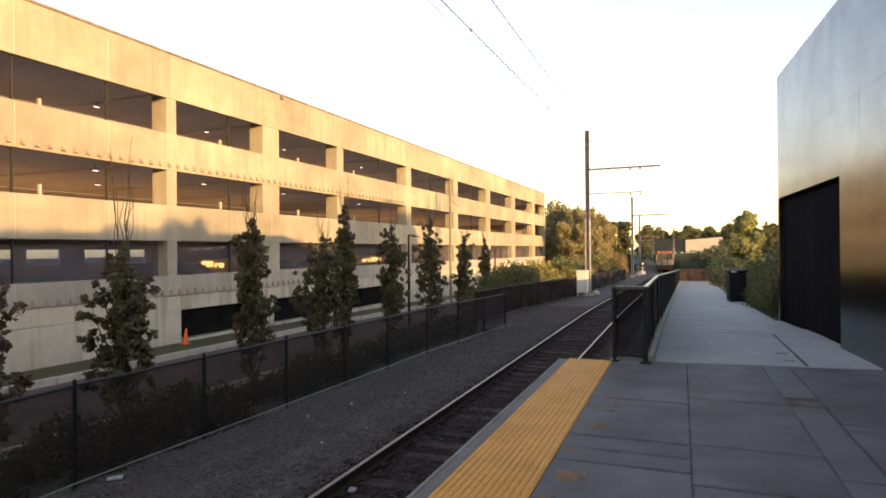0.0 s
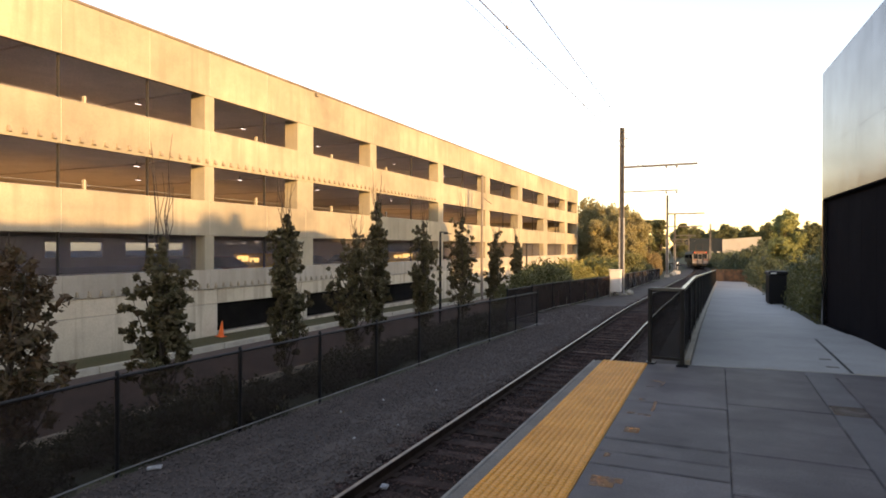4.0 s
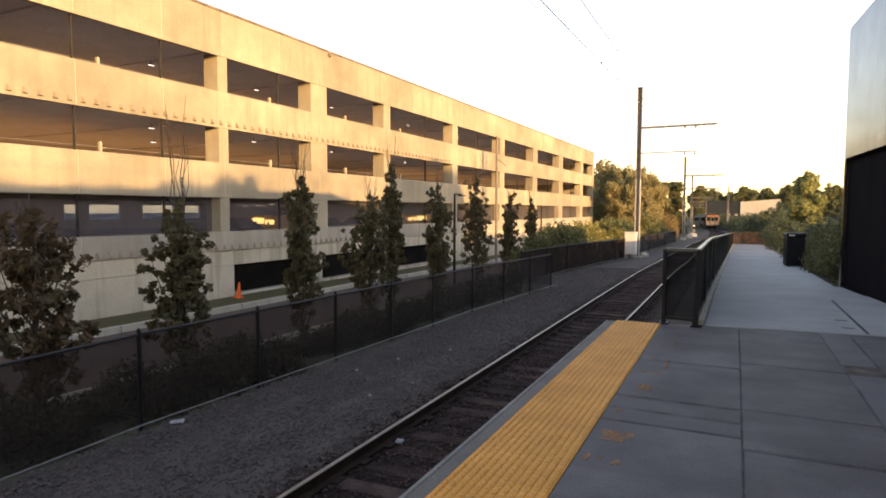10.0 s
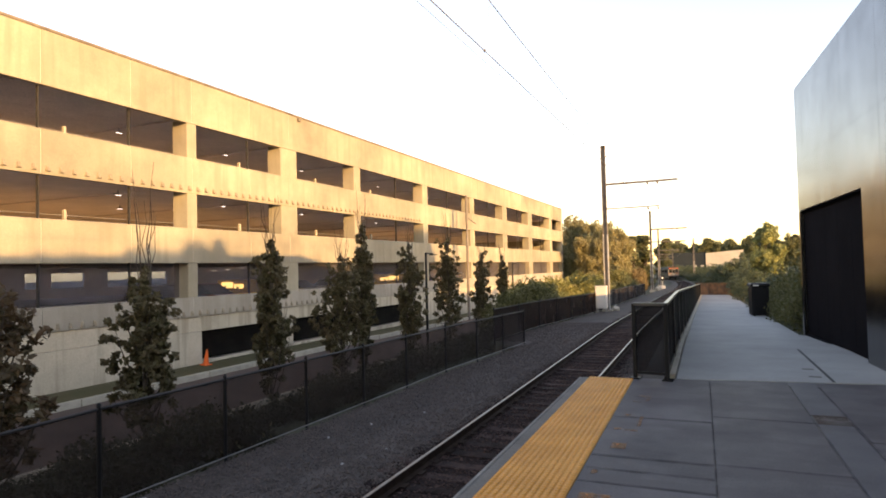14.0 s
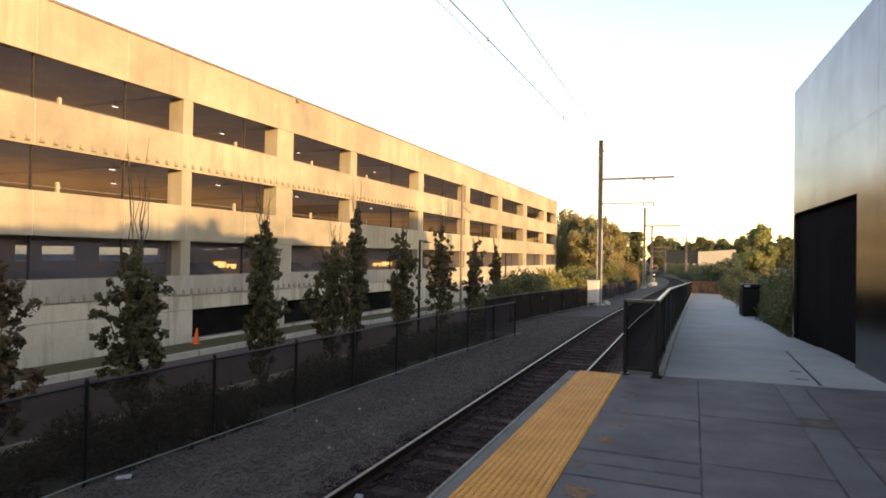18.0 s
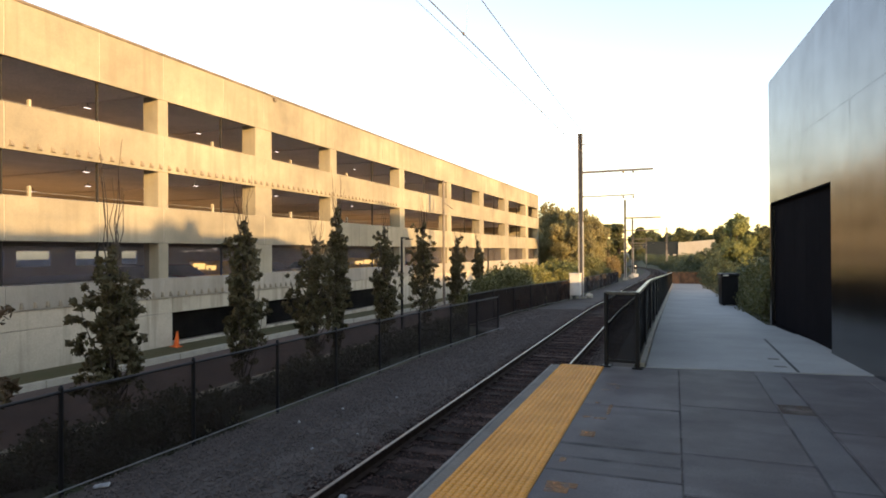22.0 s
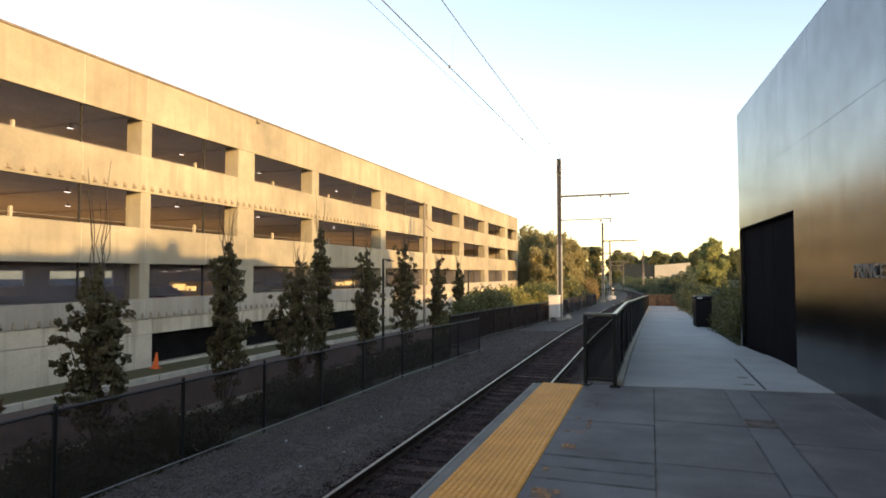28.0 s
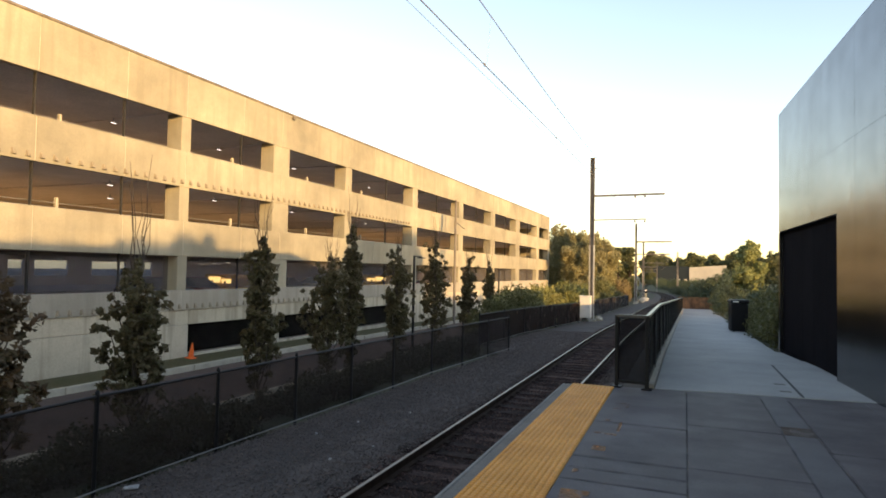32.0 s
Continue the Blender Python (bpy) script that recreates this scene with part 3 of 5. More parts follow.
# ---- platform ----
def build_platform():
    pf = thing("platform", "high grey slab platform with a yellow tactile edge", "platform", kind="structure")
    END = 9.17

    def skew(bm):
        """The far end of the platform is not quite square to the track."""
        for v in bm.verts:
            if abs(v.co.y - END) < 0.08:
                v.co.y += 0.11 * (v.co.x + 0.9)
        return bm
    part("base", skew(B(-1.60, 4.2, -30, END, -1.9, -0.012)), EDGEC, pf)
    part("edge_beam", B(-1.595, -1.503, -30, 9.10, -0.45, -0.004, bev=0.004), EDGEC, pf, "dark concrete strip beside the tactile tiles")
    part("nosing", B(-1.645, -1.598, -30, 9.10, -0.45, -0.002, bev=0.012), NOSING, pf, "worn pale nosing of the platform edge")
    # slabs: three columns and a narrow band
    rnd = random.Random(2)
    g = 0.0012
    cols = [(-0.885, 0.10, [-14, -12.4, -10.8, -9.2, -7.6, -6.0, -4.4, -2.8, -1.2, 0.4, 1.95, 3.3, 4.79, 5.46, 6.87, END], SLAB),
            (0.10, 1.04, [-14, -12, -10, -8, -6, -4, -2, -0.2, 1.4, 2.9, 4.58, 5.48, 7.13, END], SLAB),
            (1.04, 1.365, [-14, -11, -8, -5, -2, 0.6, 2.9, 5.0, 7.5, END], SLAB_B),
            (1.365, 2.30, [-14, -11, -8, -5, -2, 1.0, 3.0, 4.9, 6.54, END], SLAB),
            (2.30, 4.2, [-14, -10, -6, -2, 2, 5.5, END], SLAB)]
    for x0, x1, js, m in cols:
        for a, b in zip(js, js[1:]):
            dz = rnd.uniform(-0.002, 0.002)
            part("slab", skew(B(x0 + g, x1 - g, a + g, b - g, -0.05, dz, bev=0.0025)), m, pf)
    # grime along the joints
    for x0, x1, js, m in cols[:4]:
        for y in js:
            if 1.0 < y < 9.0:
                w = rnd.uniform(0.012, 0.03)
                part("joint_stain", B(x0 + 0.01, x1 - 0.01, y - w, y + w * 0.7, 0.0, 0.0062), JSTAIN, pf, "dark grime along a joint")
    part("joint_stain", B(-0.86, 0.085, 5.09, 5.125, 0.0, 0.0062), JSTAIN, pf, "dark grime along a joint")
    for x, w in ((0.10, 0.012), (1.04, 0.013), (1.365, 0.016)):
        part("joint_stain", B(x - w, x + w, 1.0, 9.1, 0.0, 0.0058), JSTAIN, pf, "dark grime along a joint")
    # tactile tiles: truncated domes in rows along the edge
    bm = B(-0.305, 0.305, 0.003, 1.217, -0.06, 0.004, bev=0.002)
    for i in range(12):
        for j in range(24):
            cx, cy, s, q = -0.2794 + i * 0.0508, 0.026 + j * 0.0507, 0.0175, 0.010
            lo = [bm.verts.new((cx + s * u, cy + 1.25 * s * v, 0.004)) for u, v in ((-1, -1), (1, -1), (1, 1), (-1, 1))]
            hi = [bm.verts.new((cx + q * u, cy + 1.6 * q * v, 0.011)) for u, v in ((-1, -1), (1, -1), (1, 1), (-1, 1))]
            bm.faces.new(hi)
            for k in range(4):
                bm.faces.new((lo[k], lo[(k + 1) % 4], hi[(k + 1) % 4], hi[k]))
    me = make(bm, "tactile_tile", YELLOW)
    for k in range(14):
        ob = new("tactile_tile", me)
        ob.parent = pf
        ob.matrix_basis = pose(-1.192, 9.12 - 1.22 * (k + 1), 0)
    # sprayed survey marks, worn
    for x, y, w, h in ((-0.66, 7.95, 0.17, 0.06), (-0.59, 7.80, 0.04, 0.20), (-0.70, 7.62, 0.10, 0.04), (-0.585, 6.72, 0.035, 0.42), (-0.64, 6.34, 0.12, 0.05), (-0.77, 6.36, 0.07, 0.05), (-0.73, 6.95, 0.06, 0.08), (-0.69, 5.78, 0.13, 0.16), (-0.78, 5.02, 0.05, 0.10), (-0.70, 4.50, 0.22, 0.09), (-0.72, 4.40, 0.16, 0.10), (-0.82, 4.0, 0.05, 0.10), (-0.735, 4.01, 0.035, 0.06), (-0.63, 3.98, 0.055, 0.09)):
        part("paint_mark", B(x - w / 2, x + w / 2, y - h / 2, y + h / 2, 0.0, 0.0045), PAINT_O, pf, "faded sprayed orange survey mark")
    part("rust_stain", B(1.06, 1.36, 7.12, 7.5, 0.0, 0.0045), RUSTY, pf, "rusty brown stain on the narrow band")
    # walkway beyond the platform end, falling away towards the road
    wk = thing("walkway", "pale concrete walkway with joints and a drain slot", "walkway", kind="structure")

    def sloped(bm):
        for v in bm.verts:
            v.co.x += walk_x(v.co.y)
            v.co.z += walk_z(v.co.y)
        return bm
    ys = [9.178, 12.75, 15.9, 19.2, 22.5, 25.8, 29.1, 32.4, 35.7, 39.0, 42.3, 45.6, 48.9, 52.2, 55.5, 58.8, 62.0]
    for i, (a, b) in enumerate(zip(ys, ys[1:])):
        right = 2.75 if a < 15 else 2.0
        part("slab", skew(sloped(B(-0.33, right, a + g, b - g, -0.1, 0.012, bev=0.006))) if not i else sloped(B(-0.33, right, a + g, b - g, -0.1, 0.012, bev=0.006)), WALKC, wk)
        part("base", sloped(B(-0.31, right - 0.03, a + (0.45 if not i else 0), b, -2.6, -0.09)), EDGEC, wk)
    for i in range(36):
        a = 9.3 + i * 1.44
        part("kerb_stone", sloped(B(-0.47, -0.34, a + 0.004, a + 1.436, -0.6, 0.06, bev=0.012)), KERB, wk)
    part("drain_slot", B(1.58, 1.618, 9.47, 12.74, -0.1, 0.0145), BLACKM, wk, "dark drain slot")
    for y in (9.80, 10.44):
        part("cover_plate", B(1.36, 1.51, y, y + 0.09, 0.0, 0.0155), EDGEC, wk, "small dark cover plate")


build_platform()


# ---- railing at the platform end ----
def build_railing():
    r = thing("railing", "black steel railing with dark mesh infill along the walkway", "railing")

    def frame_panel(p, q, cloth, h=1.07):
        p, q = Vector(p), Vector(q)
        L = (q.xy - p.xy).length
        ang = math.degrees(math.atan2(q.y - p.y, q.x - p.x))
        base = Matrix.Translation(p) @ pose(0, 0, 0, rz=ang)
        rise = (q.z - p.z) / L

        def lean(bm):
            for v in bm.verts:
                v.co.z += v.co.x * rise
            return bm
        for k in (0.0, L):
            ob = part("post", B(k - 0.025, k + 0.025, -0.025, 0.025, k * rise, k * rise + h - 0.012, bev=0.004), BLACKM, r)
            ob.matrix_basis = base
            part("foot_plate", B(k - 0.07, k + 0.07, -0.07, 0.07, k * rise, k * rise + 0.02, bev=0.003), BLACKM, ob)
        for nm, z0, z1, w, m, lab in (("top_rail", h - 0.04, h, 0.027, GALVT, "worn top rail catching the light"), ("bottom_rail", 0.07, 0.11, 0.018, BLACKM, ""), ("mesh_panel", 0.11, h - 0.04, 0.004, cloth, "dark woven mesh infill")):
            ob = part(nm, lean(B(0.0, L, -w, w, z0, z1, bev=0.004 if nm != "mesh_panel" else 0)), m, r, lab)
            ob.matrix_basis = base
    frame_panel((-0.86, 9.16, 0), (-0.43, 9.10, 0), RMESH)
    a = 9.10
    while a < 61:
        frame_panel((-0.43 + walk_x(a), a, walk_z(a)), (-0.43 + walk_x(a + 1.95), a + 1.95, walk_z(a + 1.95)), RMESH_S)
        a += 2.0


GALVT = mat("worn black rail", (0.045, 0.045, 0.045), 0.3, dark=(0.025, 0.025, 0.025), scale=4, amount=0.6, spec=0.55, bump=0.03)
build_railing()


# ---- timber barrier across the end of the walkway ----
def build_barrier():
    b = thing("timber_barrier", "weathered brown timber barrier at the end of the walkway", "barrier", pose(0, 62.3, walk_z(62.3)))
    rnd = random.Random(8)
    for i in range(14):
        x = -0.45 + i * 0.26
        part("plank", B(x, x + 0.25, 0, 0.06, -0.5, 1.05 + rnd.uniform(-0.04, 0.02), bev=0.006), WOOD, b)
    for x in (-0.35, 0.8, 2.0, 3.1):
        part("post", B(x - 0.07, x + 0.07, 0.064, 0.2, -1.0, 1.07, bev=0.01), WOOD, b)
    part("cap_rail", B(-0.5, 3.25, -0.03, 0.12, 1.074, 1.12, bev=0.006), WOOD, b)
    side = thing("timber_barrier", "weathered brown timber barrier beside the track", "barrier", pose(-0.5, 62.6, walk_z(62.3)))
    for i in range(6):
        part("plank", B(-0.03, 0.03, i * 0.26, i * 0.26 + 0.25, -0.9, 1.0 + rnd.uniform(-0.03, 0.02), bev=0.006), WOOD, side)


build_barrier()


# ---- litter bin ----
def build_bin(x, y):
    b = thing("litter_bin", "black square litter bin on the walkway edge", "litter bin", pose(x, y, 0.012 + walk_z(y - 0.2), rz=8))
    part("body", B(-0.28, 0.28, -0.28, 0.28, 0.03, 1.02, bev=0.03), BLACKM, b)
    part("lid", B(-0.31, 0.31, -0.31, 0.31, 1.023, 1.15, bev=0.035), BLACKM, b)
    for sx in (-0.2, 0.2):
        for sy in (-0.2, 0.2):
            part("foot", B(sx - 0.03, sx + 0.03, sy - 0.03, sy + 0.03, 0, 0.03), BLACKM, b)
    part("label_plate", B(-0.24, -0.06, -0.317, -0.31, 1.055, 1.105), WHITE, b, "small white label plate")


build_bin(1.88, 24.3)


# ---- station building ----
def build_station():
    st = thing("station_building", "station building clad in dark glossy metal panels", "building", pose(2.11, 15.95, 0, rz=3.2))
    # local: wall face at x = 0, y runs back towards the platform (negative)
    H = 5.52
    part("core", B(0.16, 12.0, -46, -0.15, -0.5, H - 0.05), DARKDOOR, st)
    part("roof", B(0.02, 12.1, -46.1, 0.0, H - 0.04, H + 0.0, bev=0.01), DARKDOOR, st)
    part("gable", B(0.045, 12.0, -0.14, -0.03, -0.4, H - 0.045), REFL, st)
    part("corner_post", B(0.0, 0.045, -0.15, -0.03, -0.2, 2.70), REFL, st)
    rnd = random.Random(5)
    y = -0.03
    g = 0.0002
    while y > -44:
        w = 0.92
        tilt = rnd.uniform(-0.25, 0.25)
        for z0, z1 in ((0.0, 3.80), (3.804, H - 0.045)):
            lo = z0
            if -4.62 < y - w / 2 < -0.10 and z0 == 0.0:
                lo = 2.72
            if lo == 0.0:
                lo = -0.15
            bm = B(0, 0.04, -w + g, -g, lo, z1 - g)
            ob = part("panel", bm, REFL, st)
            ob.matrix_basis = pose(0.0003, y, 0, rz=tilt * 0.05, ry=rnd.uniform(-0.015, 0.015))
        y -= w
    part("backing_sheet", B(0.047, 0.06, -44.0, -0.05, 2.76, H - 0.06), REFL, st)
    dr = part("door_recess", B(0.10, 0.15, -4.60, -0.15, -0.2, 2.72), DARKDOOR, st, "matt black recessed doors")
    for k in range(5):
        yy = -0.16 - k * 0.885
        part("door_leaf", B(0.085, 0.10, yy - 0.88, yy, 0.03, 2.64, bev=0.003), DARKDOOR, dr)
    part("door_head", B(0.0, 0.10, -4.60, -0.15, 2.69, 2.715, bev=0.004), DARKDOOR, st)
    part("door_jamb", B(0.003, 0.12, -4.628, -4.60, -0.1, 2.72), DARKDOOR, st)
    part("plinth", B(0.05, 0.16, -46, -0.05, -0.6, -0.02), DARKDOOR, st)
    return st


station = build_station()


def build_sign():
    cu = bpy.data.curves.new("sign", 'FONT')
    cu.body = "PRINCETON"
    cu.size, cu.extrude, cu.space_character = 0.25, 0.012, 1.12
    tmp = new("sign_tmp", cu)
    dg = bpy.context.evaluated_depsgraph_get()
    me = bpy.data.meshes.new_from_object(tmp.evaluated_get(dg))
    bpy.data.objects.remove(tmp)
    me.materials.clear()
    me.materials.append(SIGNM)
    ob = new("station_sign", me)
    # reads along the wall towards the camera's side
    d = Vector((math.sin(radians(3.2)), -math.cos(radians(3.2)), 0))
    nrm = Vector((-math.cos(radians(3.2)), -math.sin(radians(3.2)), 0))
    start = Vector((2.11, 15.95, 0)) + d * 7.32 + nrm * 0.03 + Vector((0, 0, 1.6))
    m = Matrix((d, Vector((0, 0, 1)), nrm)).transposed().to_4x4()
    ob.matrix_basis = Matrix.Translation(start) @ m
    tagged(ob, "raised silver metal letters on the dark panels", "sign")


build_sign()

# ---- parking garage ----
GM = pose(-21.4, 21.7, 0, rz=-0.85)
PIERS = [(-23.4, -22.7), (-12.3, -11.5), (-0.55, 0.02), (6.08, 7.52), (13.7, 14.5), (24.3, 25.25), (35.1, 36.3), (45.4, 47.0), (56.1, 57.9), (67.5, 68.9), (75.2, 75.9)]
TOP = 10.56


def build_garage():
    g = thing("parking_garage", "long precast concrete parking garage with three open decks", "parking garage", GM)
    L0, L1 = PIERS[0][0], PIERS[-1][1]
    for a, b in PIERS:
        part("pier", B(-0.95, -0.03, a, b, -0.4, 8.7, bev=0.03), CONC_G, g)
    # spandrel panels, one a bay and deck, with joints every 3.7 m in the long bays
    bands = ((-0.36, 0.55), (2.12, 3.72), (5.31, 6.96), (8.55, TOP))
    joints = [(PIERS[0][1] + PIERS[0][0]) / 2] + [(a + b) / 2 for a, b in PIERS[1:-1]] + [L1]
    cuts = []
    for a, b in zip(joints, joints[1:]):
        n = 3 if (b - a) > 10 and b < 5 else (2 if b < 8 else (1 if b < 15 else 3))
        edges = [a + (b - a) * k / n for k in range(n + 1)]
        if abs(b + 0.265) < 0.01:
            edges = [a, -7.2, -3.5, b]
        elif abs(a + 0.265) < 0.01:
            edges = [a, 3.6, b]
        cuts += list(zip(edges, edges[1:]))
    for a, b in cuts:
        for z0, z1 in bands:
            bm = bmesh.new()
            box(bm, -0.20, 0.0, a + 0.008, b - 0.008, z0, z1, bev=0.012)
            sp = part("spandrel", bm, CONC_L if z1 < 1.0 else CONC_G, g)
            # pale colour paints the sunlit chamfer at each panel joint
            part("joint_strip", B(0.001, 0.006, b - 0.040, b - 0.009, z0 + 0.02, z1 - 0.02), JOINT_LIT, sp, "pale strip for the sunlit joint chamfer")
            if z1 == TOP:
                part("coping", B(-0.26, 0.035, a + 0.005, b - 0.005, TOP + 0.004, TOP + 0.115, bev=0.012), COPING, sp, "dark stained coping")
    # anchor stubs along the foot of two bands
    for zc, m, gap in ((5.54, STUBM, 0.50), (-0.19, STUBM, 0.48)):
        y = -22.0
        while y < (24.0 if zc > 0 else 16.0):
            # a wedge-shaped bracket, wide at its foot, with a plate behind it
            bm = bmesh.new()
            d = 0.15 if zc > 0 else 0.10
            foot = [bm.verts.new(v) for v in ((0.002, y - 0.085, zc - 0.10), (d, y - 0.05, zc - 0.10), (d, y + 0.05, zc - 0.10), (0.002, y + 0.085, zc - 0.10))]
            crown = [bm.verts.new(v) for v in ((0.002, y - 0.05, zc + 0.12), (0.035, y - 0.03, zc + 0.10), (0.035, y + 0.03, zc + 0.10), (0.002, y + 0.05, zc + 0.12))]
            bm.faces.new(foot), bm.faces.new(crown)
            for q in range(4):
                bm.faces.new((foot[q], foot[(q + 1) % 4], crown[(q + 1) % 4], crown[q]))
            part("anchor_stub", bm, m, g)
            y += gap
    part("flood_lamp", B(0.037, 0.17, 7.54, 7.76, TOP - 0.24, TOP - 0.03, bev=0.02), COPING, g, "small brown lamp below the coping")
    # decks
    for z in (-0.42, 2.74, 5.97, 9.1):
        part("deck", B(-36, -0.21, L0, L1, z - 0.28, z), CONC_IN, g)
    for z in (2.74, 5.97, 9.1):
        y = L0 + 1.0
        while y < L1:
            part("beam", B(-35.5, -0.96, y - 0.2, y + 0.2, z - 0.36, z - 0.285), CONC_IN, g)
            y += 7.35
    part("lower_floor", B(-36, -0.3, L0, L1, -3.2, -2.72), CONC_IN, g)
    for z0, z1 in ((-3.0, 0.5), (1.97, TOP)):
        part("rear_wall", B(-36.3, -36.0, L0, L1, z0, z1), CONC_IN, g)
    for a, b in ((L0, 14.5), (15.9, 16.95), (20.3, 22.9), (27.0, 28.4), (30.5, L1)):
        part("rear_pier", B(-36.3, -36.0, a, b, 0.504, 1.966), CONC_IN, g)
    for z0, z1 in bands:
        part("end_wall", B(-36, -0.21, L0, L0 + 0.3, z0, z1), CONC_G, g)
    part("end_wall", B(-35.9, -0.22, L1 - 0.3, L1 - 0.02, -3.0, TOP - 0.01), CONC_G, g)
    for y in (-14.2, -7.15, -3.4, 3.7, 20, 30, 41, 52, 63):
        part("column", B(-0.36, -0.25, y - 0.024, y + 0.024, -0.4, 9.0), UNDER, g)
    # base storey
    for a, b, z0, z1 in ((L0, 0.25, -3.1, -1.06), (L0, 0.25, -1.045, -0.37), (0.25, 22.0, -1.05, -0.37), (22.0, L1, -3.1, -0.37), (6.3, 7.0, -3.1, -1.055), (14.0, 14.6, -3.1, -1.055), (0.25, 22.0, -3.1, -2.42)):
        part("base_wall", B(-0.32, -0.06, a + 0.006, b - 0.006, z0, z1, bev=0.01), CONC_B, g)
    part("grille", B(-0.5, -0.48, 0.3, 21.9, -2.41, -1.06), GRILLE, g, "dark open grille across the base opening")
    # haze sheets across the lowest open deck, added sky-tinting panes at its back
    for (_, a), (b, _) in zip(PIERS, PIERS[1:]):
        part("haze_sheet", B(-0.62, -0.60, a, b, 0.56, 2.11), DECK_HAZE, g, "grey see-through sheet imitating haze")
    # blue filters added to turn the yellow sky in these openings greyer
    for a, b in ((14.5, 15.9), (16.95, 20.3), (22.9, 27.0), (28.4, 30.5)):
        part("rear_sky_filter", B(-36.2, -36.17, a, b, 0.504, 1.966), TINT, g, "added sky-cooling pane")
    # guard posts and cables inside the open edges
    for z in (3.72, 6.96):
        for y in (-15.2, -5.65, 3.9, 10.7, 17.5, 27, 38, 49, 60):
            part("guard_post", B(-1.12, -0.98, y - 0.05, y + 0.05, z - 1.0, z + 0.50, bev=0.01), POSTM, g, "short pale guard post")
        for dz in (0.1, 0.28):
            bm = bmesh.new()
            tube(bm, (-1.04, L0 + 1, z + dz), (-1.04, L1 - 1, z + dz), 0.012, n=5)
            part("guard_cable", bm, GALV, g)
    return g


garage = build_garage()


def garage_lamps():
    def light(m, glow):
        p = thing("ceiling_light", "small glowing white ceiling light on the garage soffit", "ceiling light", m, group="garage ceiling lights")
        part("housing", B(-0.07, 0.07, -0.18, 0.18, 0.0, 0.05, bev=0.015), STUBM, p)
        part("stem", B(-0.02, 0.02, -0.02, 0.02, 0.052, 0.24), GALV, p)
        part("diffuser", B(-0.04, 0.04, -0.15, 0.15, -0.02, -0.002, bev=0.006), glow, p)
        return p
    spots = [(-4.4, -0.6, 8.56), (-4.2, 6.3, 8.56), (-4.0, 13.3, 8.56), (-3.7, 23.3, 8.56), (-3.6, 33.0, 8.56), (-4.4, -11.5, 8.56),
             (-3.6, -1.3, 5.40), (-3.4, 5.2, 5.40), (-3.1, 12.0, 5.40), (-8.8, 2.9, 5.40), (-14.3, 3.6, 5.40), (-3.2, 22.0, 5.40), (-3.6, -11.8, 5.40)]
    proto = light(GM @ pose(*spots[0]), LAMPG)
    for p in spots[1:]:
        copy_thing(proto, GM @ pose(*p))


garage_lamps()


def tube_light(x, y, z):
    t = thing("tube_light", "thin white tube light hanging under the garage soffit", "ceiling light", pose(x, y, z), group="garage tube lights")
    part("tube", B(-0.04, 0.04, -0.3, 0.3, -0.025, 0.025, bev=0.01), TUBEG, t)
    for k in (-0.25, 0.25):
        part("stem", B(-0.012, 0.012, k - 0.012, k + 0.012, 0.042, 2.46 - z), GALV, t)


for y, z in ((42.3, 1.86), (44.0, 1.93), (45.8, 2.06)):
    tube_light(-40.0, y, z)


